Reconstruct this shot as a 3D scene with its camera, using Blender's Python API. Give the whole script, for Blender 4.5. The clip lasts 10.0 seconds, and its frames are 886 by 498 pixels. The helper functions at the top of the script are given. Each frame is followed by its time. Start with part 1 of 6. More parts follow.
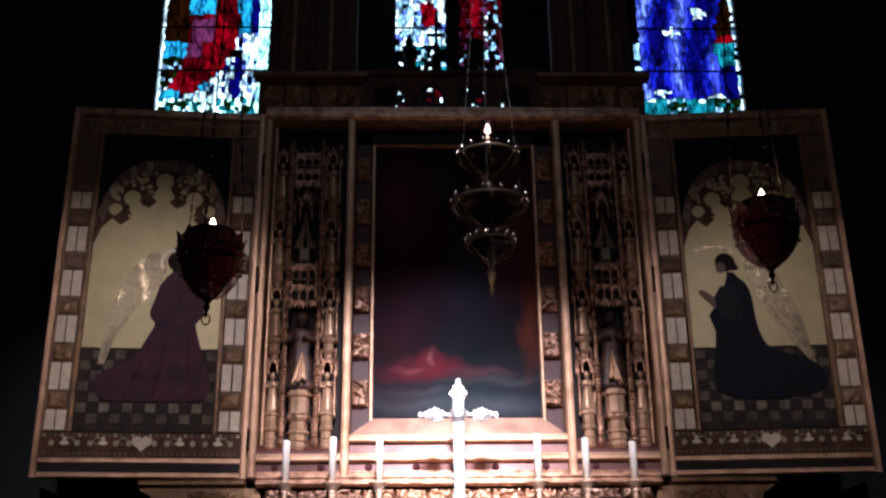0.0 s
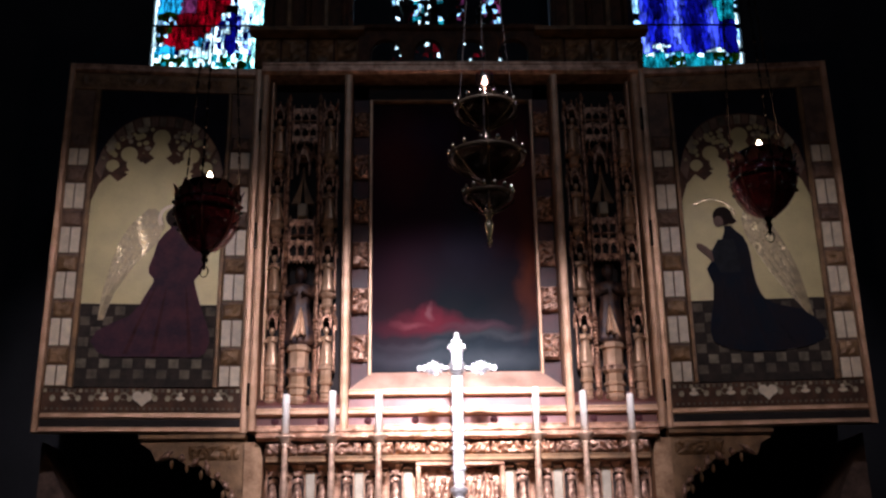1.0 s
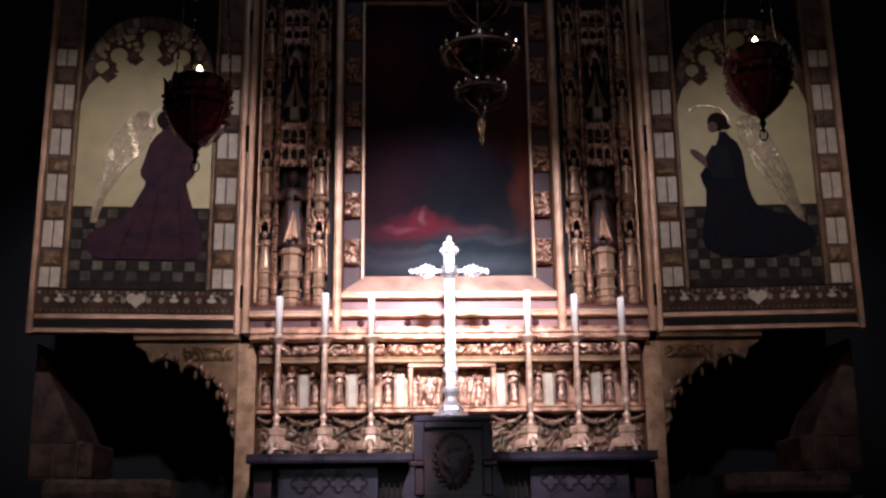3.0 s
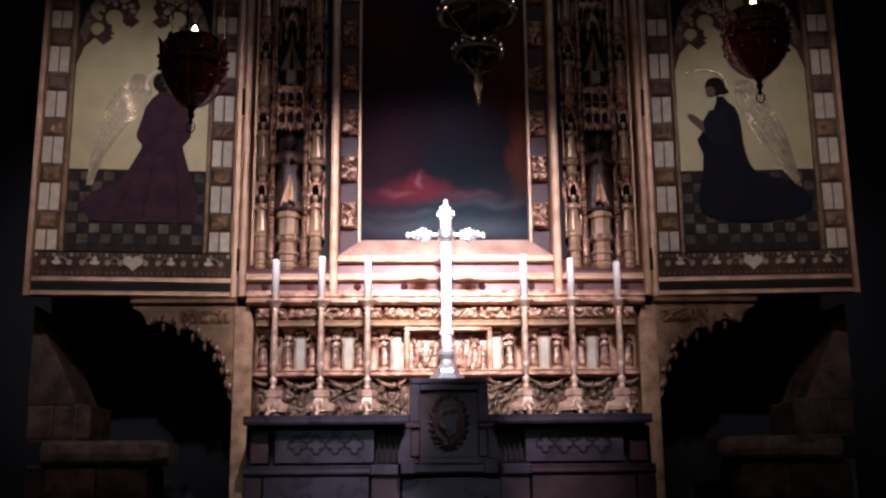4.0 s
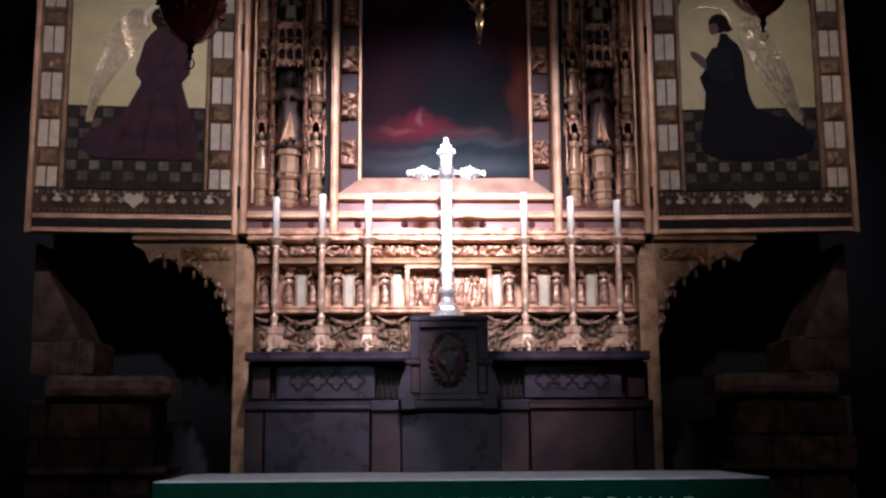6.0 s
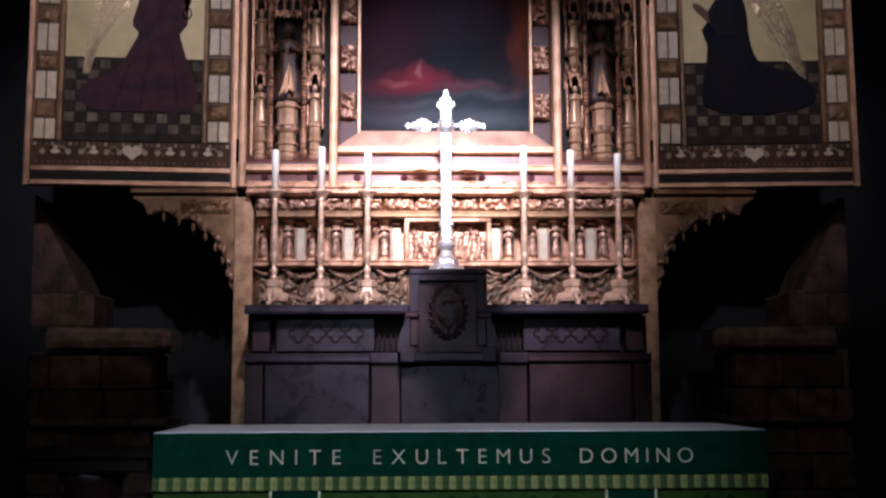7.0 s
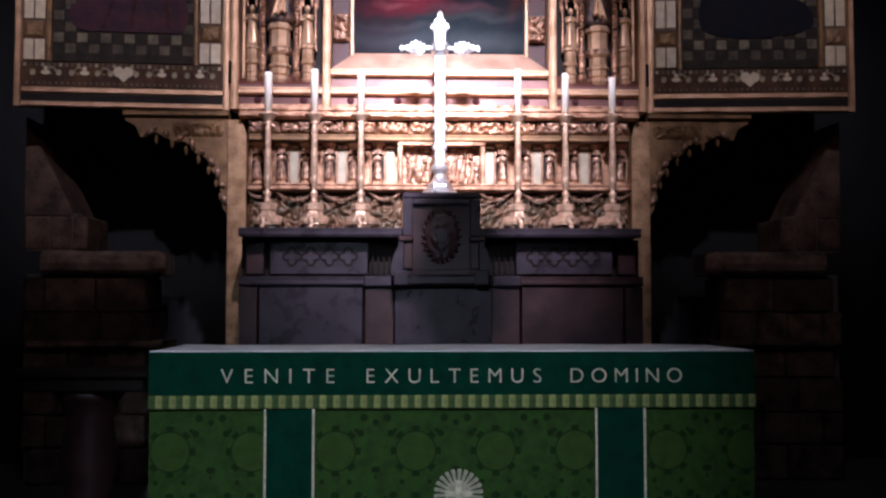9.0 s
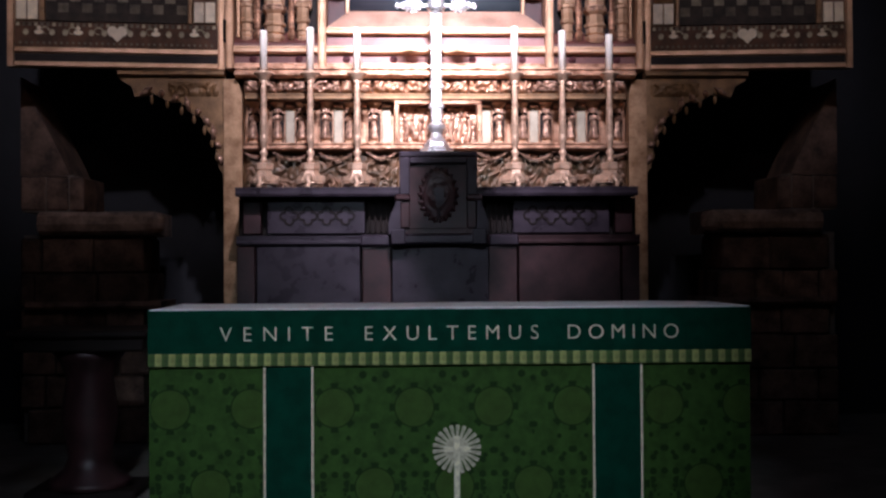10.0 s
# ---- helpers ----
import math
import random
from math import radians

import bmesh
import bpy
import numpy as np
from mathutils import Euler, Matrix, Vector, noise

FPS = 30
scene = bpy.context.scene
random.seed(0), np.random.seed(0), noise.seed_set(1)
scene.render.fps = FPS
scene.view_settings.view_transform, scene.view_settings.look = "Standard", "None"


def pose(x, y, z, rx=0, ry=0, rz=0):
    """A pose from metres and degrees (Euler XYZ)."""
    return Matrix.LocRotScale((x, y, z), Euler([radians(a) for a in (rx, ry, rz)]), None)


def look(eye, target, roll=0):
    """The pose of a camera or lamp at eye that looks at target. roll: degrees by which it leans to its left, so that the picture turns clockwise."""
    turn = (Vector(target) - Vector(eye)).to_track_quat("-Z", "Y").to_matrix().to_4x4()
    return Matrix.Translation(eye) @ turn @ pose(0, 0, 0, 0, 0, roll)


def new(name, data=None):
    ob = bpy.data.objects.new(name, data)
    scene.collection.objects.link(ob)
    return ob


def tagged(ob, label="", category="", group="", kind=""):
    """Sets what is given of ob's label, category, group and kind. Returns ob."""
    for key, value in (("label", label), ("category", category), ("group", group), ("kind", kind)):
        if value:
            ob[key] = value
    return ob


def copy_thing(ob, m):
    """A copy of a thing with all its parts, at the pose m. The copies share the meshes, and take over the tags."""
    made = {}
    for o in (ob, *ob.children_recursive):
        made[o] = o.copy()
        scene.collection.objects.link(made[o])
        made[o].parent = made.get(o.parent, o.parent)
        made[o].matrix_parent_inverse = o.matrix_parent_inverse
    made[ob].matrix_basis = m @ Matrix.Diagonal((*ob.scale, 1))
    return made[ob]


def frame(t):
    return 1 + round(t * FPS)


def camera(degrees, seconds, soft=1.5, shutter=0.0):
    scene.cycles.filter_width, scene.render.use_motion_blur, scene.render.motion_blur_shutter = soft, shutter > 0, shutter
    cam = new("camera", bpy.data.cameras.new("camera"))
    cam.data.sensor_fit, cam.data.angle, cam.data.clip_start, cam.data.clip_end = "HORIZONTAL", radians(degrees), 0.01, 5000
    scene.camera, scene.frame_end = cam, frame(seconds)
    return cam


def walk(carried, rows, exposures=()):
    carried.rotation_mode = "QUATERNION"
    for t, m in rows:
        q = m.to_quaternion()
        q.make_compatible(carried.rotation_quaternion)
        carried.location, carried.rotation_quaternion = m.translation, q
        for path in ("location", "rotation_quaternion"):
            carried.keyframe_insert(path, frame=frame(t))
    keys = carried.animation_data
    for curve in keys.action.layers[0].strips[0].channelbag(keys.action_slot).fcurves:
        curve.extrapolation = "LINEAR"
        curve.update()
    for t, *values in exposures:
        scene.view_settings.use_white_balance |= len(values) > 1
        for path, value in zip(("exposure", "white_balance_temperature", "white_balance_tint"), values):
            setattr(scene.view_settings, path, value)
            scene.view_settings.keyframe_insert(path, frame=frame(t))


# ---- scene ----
cam = camera(45.22, 10.0, soft=2.45)

# seconds, eye x y z, degrees to the left, up, and of lean
PATH = [
    (0.0, -0.000, 0.000, 1.500, -1.51, 21.04, -0.63),
    (0.5, 0.000, 0.009, 1.489, -1.47, 20.16, -0.67),
    (1.0, 0.005, 0.009, 1.466, -1.55, 18.88, -0.93),
    (1.5, 0.006, 0.011, 1.447, -1.53, 17.49, -0.69),
    (2.0, 0.009, 0.015, 1.429, -1.66, 16.58, -0.92),
    (2.5, 0.011, 0.021, 1.412, -1.76, 15.76, -0.88),
    (3.0, 0.015, 0.036, 1.383, -1.80, 14.42, -0.71),
    (4.5, 0.025, 0.030, 1.356, -1.91, 11.89, -0.51),
    (5.0, 0.025, 0.022, 1.370, -1.81, 10.94, -0.77),
    (5.5, 0.024, 0.022, 1.362, -1.78, 10.32, -0.51),
    (7.0, 0.026, 0.027, 1.348, -1.85, 6.89, -0.21),
    (7.5, 0.032, 0.023, 1.342, -1.71, 5.96, -0.14),
    (8.0, 0.027, 0.020, 1.334, -1.83, 4.88, 0.07),
    (8.5, 0.023, 0.020, 1.324, -2.06, 3.94, 0.19),
    (9.0, 0.030, 0.018, 1.320, -2.16, 3.02, 0.00),
    (9.5, 0.031, 0.019, 1.310, -2.18, 2.09, -0.23),
    (10.0, 0.028, 0.012, 1.304, -2.32, 0.94, -0.33),
]


def aim(x, y, z, yaw, pitch, roll):
    a, b = radians(yaw), radians(pitch)
    eye = Vector((x, y, z))
    ahead = Vector((-math.sin(a) * math.cos(b), math.cos(a) * math.cos(b), math.sin(b)))
    return look(eye, eye + ahead, roll)


# the clip's camera darkens a little on its way down, then brightens again and cools
EXPOSURES = [(0.0, 0.14, 6650, 12), (2.0, 0.13, 6550, 12), (3.0, 0.03, 6450, 12), (5.5, 0.03, 6400, 12), (7.0, 0.15, 6330, 13), (9.0, 0.2, 6330, 13), (10.0, 0.13, 6350, 12)]
walk(cam, [(t, aim(*row)) for t, *row in PATH], EXPOSURES)

CX = 0.273      # middle of the reredos
WALL = 8.30     # inner face of the wall behind it
FACE = 7.0      # front face of the triptych
FLOOR = 0.12
V = Vector

# ---------------------------------------------------------------- light
world = bpy.data.worlds.new("world")
scene.world = world
world.use_nodes = True
sky = world.node_tree.nodes.new("ShaderNodeTexSky")
sky.sky_type, sky.sun_disc, sky.sun_elevation, sky.sun_rotation = "NISHITA", False, radians(25), radians(40)
back = world.node_tree.nodes["Background"]
back.inputs["Strength"].default_value = 0.1
world.node_tree.links.new(sky.outputs[0], back.inputs[0])


def lamp(name, kind, m, energy, color, **more):
    data = bpy.data.lights.new(name, kind)
    data.energy, data.color = energy, color
    for key, value in more.items():
        if key == "cone":
            data.spot_size = radians(value)
        elif key == "blend":
            data.spot_blend = value
        elif key == "soft":
            data.shadow_soft_size = value
        elif key == "size":
            data.shape, data.size, data.size_y = "RECTANGLE", value[0], value[1]
    ob = new(name, data)
    ob.matrix_world = m
    return ob


# spotlights high in front: a hard narrow one on the altar cross with its wide spill, an unseen one added to brighten
# each wing, and a cool dim one on the front altar
lamp("cross_spotlight", "SPOT", look((CX - 0.02, 1.7, 6.1), (CX - 0.02, 6.75, 2.74)), 8000, (0.94, 0.88, 1.0), cone=14, blend=1.0, soft=0.35)
lamp("reredos_spotlight", "SPOT", look((CX, 1.6, 6.2), (CX - 0.08, 7.0, 2.43)), 2850, (0.88, 0.83, 1.0), cone=28.5, blend=0.8, soft=0.12)
for side, high, power, wide in ((-1, 3.36, 385, 29), (1, 3.4, 240, 27)):
    lamp("wing_fill_spot", "SPOT", look((CX + side * 1.7, 1.6, 5.4), (CX + side * 2.15, 6.9, high)), power, (0.95, 0.86, 0.97), cone=wide, blend=1.0, soft=0.08)
lamp("altar_spotlight", "SPOT", look((CX - 0.8, -2.6, 4.6), (CX - 0.37, 4.4, 0.86)), 1010, (0.72, 0.84, 1.0), cone=26.5, blend=1.0, soft=0.15)
# Unseen cool fill, added to lift the dark cresting and walls.
lamp("upper_fill_light", "AREA", look((CX, 0.0, 8.5), (CX, 7.2, 6.0)), 17, (0.6, 0.73, 1.0), size=(0.9, 0.35))


# ---------------------------------------------------------------- materials
def shade(name, color, rough=0.5, metal=0.0, vary=0.25, scale=9.0, bump=0.25, fine=90.0, dark=None, rand=0.0, coat=0.0, spec=0.5):
    """Two scales of variation in colour and relief over a base colour."""
    m = bpy.data.materials.new(name)
    m.use_nodes = True
    n, link = m.node_tree.nodes, m.node_tree.links.new
    p = n["Principled BSDF"]
    co = n.new("ShaderNodeTexCoord")
    big, small = n.new("ShaderNodeTexNoise"), n.new("ShaderNodeTexNoise")
    big.inputs["Scale"].default_value, big.inputs["Detail"].default_value = scale, 5
    small.inputs["Scale"].default_value, small.inputs["Detail"].default_value = fine, 3
    for t in (big, small):
        link(co.outputs["Object"], t.inputs["Vector"])
    ramp = n.new("ShaderNodeValToRGB")
    dark = dark or tuple(c * (1 - 2 * vary) if vary < 0.45 else c * 0.15 for c in color)
    ramp.color_ramp.elements[0].position, ramp.color_ramp.elements[1].position = 0.32, 0.66
    ramp.color_ramp.elements[0].color = (*dark, 1)
    ramp.color_ramp.elements[1].color = (*color, 1)
    mixer = n.new("ShaderNodeMath")
    mixer.operation = "MULTIPLY_ADD"
    mixer.inputs[1].default_value, mixer.inputs[2].default_value = 0.3, -0.15
    add = n.new("ShaderNodeMath")
    link(small.outputs[0], mixer.inputs[0])
    link(big.outputs[0], add.inputs[0])
    link(mixer.outputs[0], add.inputs[1])
    link(add.outputs[0], ramp.inputs[0])
    out = ramp.outputs[0]
    if rand:
        info, hue = n.new("ShaderNodeObjectInfo"), n.new("ShaderNodeHueSaturation")
        span = n.new("ShaderNodeMapRange")
        span.inputs["To Min"].default_value, span.inputs["To Max"].default_value = 1 - rand, 1 + rand
        link(info.outputs["Random"], span.inputs["Value"])
        link(span.outputs[0], hue.inputs["Value"])
        link(out, hue.inputs["Color"])
        out = hue.outputs[0]
    link(out, p.inputs["Base Color"])
    rr = n.new("ShaderNodeMapRange")
    rr.inputs["To Min"].default_value, rr.inputs["To Max"].default_value = max(0.05, rough - 0.12), min(1, rough + 0.12)
    link(big.outputs[0], rr.inputs["Value"])
    link(rr.outputs[0], p.inputs["Roughness"])
    p.inputs["Metallic"].default_value = metal
    p.inputs["Coat Weight"].default_value = coat
    p.inputs["Specular IOR Level"].default_value = spec
    if bump:
        b = n.new("ShaderNodeBump")
        b.inputs["Strength"].default_value, b.inputs["Distance"].default_value = bump, 0.004
        link(small.outputs[0], b.inputs["Height"])
        link(b.outputs[0], p.inputs["Normal"])
    return m


def tint(name, color):
    """Stained glass: what it lets through is stained by the colour, unevenly, as painted glass is."""
    m = bpy.data.materials.new(name)
    m.use_nodes = True
    n, link = m.node_tree.nodes, m.node_tree.links.new
    n.remove(n["Principled BSDF"])
    co, noise_a, noise_b = n.new("ShaderNodeTexCoord"), n.new("ShaderNodeTexNoise"), n.new("ShaderNodeTexNoise")
    noise_a.inputs["Scale"].default_value, noise_b.inputs["Scale"].default_value = 14, 48
    flow = n.new("ShaderNodeMapping")
    flow.inputs["Scale"].default_value = (1.0, 1.0, 0.3)
    flow.inputs["Rotation"].default_value = (0.0, 0.25, 0.0)
    link(co.outputs["Object"], flow.inputs["Vector"])
    link(flow.outputs[0], noise_a.inputs["Vector"])
    link(flow.outputs[0], noise_b.inputs["Vector"])
    add = n.new("ShaderNodeMath")
    link(noise_a.outputs[0], add.inputs[0])
    link(noise_b.outputs[0], add.inputs[1])
    ramp = n.new("ShaderNodeValToRGB")
    ramp.color_ramp.elements[0].position, ramp.color_ramp.elements[1].position = 0.41, 0.57
    half = n.new("ShaderNodeMath")
    half.operation = "MULTIPLY"
    half.inputs[1].default_value = 0.5
    link(add.outputs[0], half.inputs[0])
    link(half.outputs[0], ramp.inputs[0])
    ramp.color_ramp.elements[0].color = (*[c * 0.3 for c in color], 1)
    ramp.color_ramp.elements[1].color = (*color, 1)
    clear, gloss, mix = n.new("ShaderNodeBsdfTransparent"), n.new("ShaderNodeBsdfGlossy"), n.new("ShaderNodeMixShader")
    gloss.inputs["Roughness"].default_value = 0.2
    mix.inputs[0].default_value = 0.04
    link(ramp.outputs[0], clear.inputs[0])
    link(clear.outputs[0], mix.inputs[1])
    link(gloss.outputs[0], mix.inputs[2])
    link(mix.outputs[0], n["Material Output"].inputs[0])
    return m


def glow(name, color, strength):
    m = bpy.data.materials.new(name)
    m.use_nodes = True
    p = m.node_tree.nodes["Principled BSDF"]
    p.inputs["Base Color"].default_value = (*color, 1)
    p.inputs["Emission Color"].default_value = (*color, 1)
    p.inputs["Emission Strength"].default_value = strength
    return m


GOLD = shade("gilded_wood", (0.7, 0.415, 0.275), 0.34, 0.55, 0.22, 14, 0.5, 110, dark=(0.224, 0.104, 0.056))
PALEGOLD = shade("pale_gilding", (0.73, 0.468, 0.305), 0.38, 0.45, 0.15, 8, 0.3, 110, dark=(0.451, 0.271, 0.156))
POSTGOLD = shade("worn_gilt_post", (0.493, 0.297, 0.162), 0.48, 0.25, 0.2, 11, 0.5, 60, dark=(0.23, 0.119, 0.0553))
# Carved gildings: dark mottling stands for crevice shade, pale tone for highlights.
CARVED = shade("carved_gilding", (0.656, 0.4, 0.28), 0.34, 0.55, 0.4, 30, 0.6, 130, dark=(0.08, 0.036, 0.0208))
NICHEGOLD = shade("shaded_gilding", (0.7, 0.38, 0.235), 0.32, 0.58, 0.4, 34, 0.8, 120, dark=(0.082, 0.0287, 0.0148))
ROBE = shade("dark_painted_robe", (0.12, 0.055, 0.03), 0.5, 0.1, 0.3, 16, 0.5, 70, dark=(0.008, 0.009, 0.018))
BROWN = shade("brown_wood", (0.11, 0.05, 0.026), 0.6, 0.0, 0.3, 12, 0.3, 120, spec=0.2)
BROWNGILT = shade("dull_gilt_frame", (0.32, 0.18, 0.085), 0.48, 0.35, 0.3, 10, 0.3, 100)
FRAMEWOOD = shade("worn_brown_frame", (0.2, 0.11, 0.065), 0.55, 0.15, 0.3, 10, 0.3, 100)
RED = shade("dull_red_paint", (0.136, 0.044, 0.0336), 0.55, 0.0, 0.22, 9, 0.15, 90)
PINK = shade("rosy_panel", (0.32, 0.16, 0.144), 0.5, 0.0, 0.15, 8, 0.1, 90)
SILLWOOD = shade("tan_sill_wood", (0.4, 0.232, 0.168), 0.5, 0.0, 0.25, 6, 0.15, 90)
IVORY = shade("ivory_inlay", (0.78, 0.64, 0.45), 0.42, 0.0, 0.12, 16, 0.1, 100, rand=0.1)
PARCH = shade("pale_gold_ground", (0.5, 0.41, 0.185), 0.45, 0.15, 0.1, 5, 0.12, 70)
GILTWING = shade("tooled_gold_feathers", (0.62, 0.49, 0.27), 0.27, 0.55, 0.25, 26, 0.9, 60)
FEATHER = shade("parchment_gold_feathers", (0.4, 0.31, 0.16), 0.42, 0.25, 0.25, 22, 0.6, 60)
WINGBASE = shade("dull_gold_feathers", (0.25, 0.185, 0.09), 0.4, 0.35, 0.25, 20, 0.6, 60)
WINE = shade("wine_red_panel", (0.075, 0.022, 0.02), 0.55, 0.0, 0.3, 9, 0.2, 90)
PURPLE = shade("plum_gown_paint", (0.082, 0.028, 0.038), 0.65, 0.0, 0.3, 9, 0.3, 40, dark=(0.032, 0.016, 0.03), spec=0.15)
PLUMSHADE = shade("plum_shadow_paint", (0.074, 0.023, 0.027), 0.65, 0.0, 0.3, 9, 0.2, 60, spec=0.12)
NAVYLIGHT = shade("blue_sleeve_paint", (0.02, 0.023, 0.03), 0.65, 0.0, 0.3, 9, 0.2, 60, spec=0.12)
NAVY = shade("dark_blue_gown_paint", (0.004, 0.009, 0.019), 0.65, 0.0, 0.3, 5, 0.3, 40, dark=(0.012, 0.008, 0.012), spec=0.12)
HAIR = shade("dark_hair_paint", (0.02, 0.009, 0.007), 0.65, 0.0, 0.3, 12, 0.2, 60, spec=0.12)
SKIN = shade("shaded_flesh_paint", (0.16, 0.08, 0.05), 0.6, 0.0, 0.2, 12, 0.1, 60)
NIGHT = shade("night_blue_paint", (0.012, 0.011, 0.02), 0.65, 0.0, 0.3, 7, 0.1, 60, spec=0.12)
TILEDARK = shade("dark_tile_paint", (0.045, 0.032, 0.024), 0.6, 0.0, 0.3, 14, 0.1, 60, rand=0.2, spec=0.15)
TILEPALE = shade("pale_tile_paint", (0.15, 0.12, 0.085), 0.6, 0.0, 0.3, 14, 0.1, 60, rand=0.3, spec=0.15)
TILEROW = shade("dull_cream_tile_paint", (0.24, 0.2, 0.14), 0.6, 0.0, 0.3, 14, 0.1, 60, rand=0.25, spec=0.15)
TILECREAM = shade("cream_tile_paint", (0.44, 0.37, 0.25), 0.6, 0.0, 0.3, 14, 0.1, 60, rand=0.2, spec=0.15)
# One oak in two tones: the greyer carries the cool light in its colour.
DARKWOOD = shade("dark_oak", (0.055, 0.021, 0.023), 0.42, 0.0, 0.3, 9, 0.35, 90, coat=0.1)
LITWOOD = shade("lit_polished_oak", (0.056, 0.042, 0.056), 0.3, 0.0, 0.25, 8, 0.14, 80, coat=0.3)
# Near-black oak; on niche and recess backs it stands for shade.
BLACKWOOD = shade("black_oak_and_shade", (0.0187, 0.0119, 0.0102), 0.6, 0.0, 0.3, 9, 0.3, 80, spec=0.2)
IRON = shade("black_iron", (0.008, 0.007, 0.007), 0.8, 0.0, 0.2, 20, 0.2, 80, spec=0.02)
SILVER = shade("polished_silver", (0.9, 0.9, 0.9), 0.3, 0.75, 0.1, 24, 0.7, 60)
SPARKLE = shade("chased_silver", (0.88, 0.88, 0.89), 0.26, 0.86, 0.1, 24, 1.0, 90)
BRASS = shade("tarnished_brass", (0.13, 0.085, 0.04), 0.16, 0.95, 0.3, 18, 0.3, 70)
WAX = shade("candle_wax", (0.98, 0.91, 0.8), 0.45, 0.0, 0.04, 12, 0.08, 60)
STICK = shade("gilt_candlestick", (0.722, 0.476, 0.328), 0.38, 0.35, 0.22, 25, 0.7, 90)
CREAM = shade("cream_green_panel", (0.416, 0.36, 0.264), 0.5, 0.0, 0.15, 10, 0.15, 80)
GREEN = shade("green_velvet", (0.002, 0.045, 0.026), 0.9, 0.0, 0.2, 12, 0.15, 220, spec=0.08)
THREAD = shade("pale_gold_thread", (0.82, 0.75, 0.54), 0.55, 0.0, 0.2, 60, 0.4, 260)
DULLTHREAD = shade("dull_gold_thread", (0.55, 0.5, 0.36), 0.6, 0.0, 0.2, 60, 0.4, 260)
FRINGEA = shade("yellow_green_fringe", (0.38, 0.4, 0.13), 0.8, 0.0, 0.25, 40, 0.5, 240, rand=0.12)
FRINGEB = shade("green_fringe", (0.07, 0.13, 0.03), 0.8, 0.0, 0.25, 40, 0.5, 240, rand=0.12)
LINEN = shade("white_linen", (0.72, 0.7, 0.7), 0.8, 0.0, 0.05, 6, 0.2, 240)
# Ledge paler than the blocks: the light caught on it is in its colour.
LEDGESTONE = shade("lit_ledge_stone", (0.52, 0.37, 0.3), 0.85, 0.0, 0.35, 8, 0.8, 45)
STONE = shade("sooty_sandstone", (0.225, 0.14, 0.105), 0.85, 0.0, 0.38, 7, 0.8, 45, rand=0.35)
BRIGHTBRASS = shade("bright_brass", (0.7, 0.63, 0.52), 0.14, 1.0, 0.2, 30, 0.5, 90)
MORTAR = shade("grey_mortar", (0.3, 0.25, 0.21), 0.9, 0.0, 0.2, 9, 0.5, 90)
# Walls near black: the shade around the reredos is put into their colour.
PLASTER = shade("shaded_stone", (0.026, 0.028, 0.034), 0.9, 0.0, 0.2, 3, 0.4, 40)
PAVING = shade("stone_paving", (0.2, 0.18, 0.16), 0.55, 0.0, 0.25, 5, 0.3, 50, rand=0.15)
LEAD = shade("window_lead", (0.03, 0.03, 0.032), 0.6, 0.4, 0.2, 20, 0.2, 80)
LEAF = shade("olive_and_gilt_foliage", (0.17, 0.085, 0.045), 0.5, 0.2, 0.3, 11, 0.4, 60, dark=(0.026, 0.022, 0.009))
BRONZE = shade("dark_bronze", (0.022, 0.016, 0.01), 0.6, 0.9, 0.3, 18, 0.3, 70)
COPPER = shade("reddened_brass", (0.4, 0.12, 0.08), 0.34, 0.15, 0.3, 18, 0.4, 70)
FLAME = glow("flame", (1.0, 0.85, 0.68), 20)
DAYLIGHT = glow("daylight_beyond", (0.8, 0.92, 1.0), 7.0)

CLEAR = tint("rosy_glass", (0.85, 0.55, 0.55))
SMOKED = tint("smoked_glass", (0.72, 0.66, 0.6))
ROSE = shade("rosy_frosted_glass", (0.5, 0.17, 0.13), 0.2, 0.0, 0.2, 30, 0.6, 60)
RUBY = bpy.data.materials.new("ruby_glass")
RUBY.use_nodes = True
_p = RUBY.node_tree.nodes["Principled BSDF"]
_p.inputs["Base Color"].default_value = (0.52, 0.065, 0.07, 1)
_p.inputs["Roughness"].default_value = 0.07
_p.inputs["Transmission Weight"].default_value = 0.6
_n, _b = RUBY.node_tree.nodes.new("ShaderNodeTexVoronoi"), RUBY.node_tree.nodes.new("ShaderNodeBump")
_n.inputs["Scale"].default_value = 38
_b.inputs["Strength"].default_value, _b.inputs["Distance"].default_value = 0.9, 0.01
_c = RUBY.node_tree.nodes.new("ShaderNodeTexCoord")
RUBY.node_tree.links.new(_c.outputs["Object"], _n.inputs["Vector"])
RUBY.node_tree.links.new(_n.outputs[0], _b.inputs["Height"])
RUBY.node_tree.links.new(_b.outputs[0], _p.inputs["Normal"])


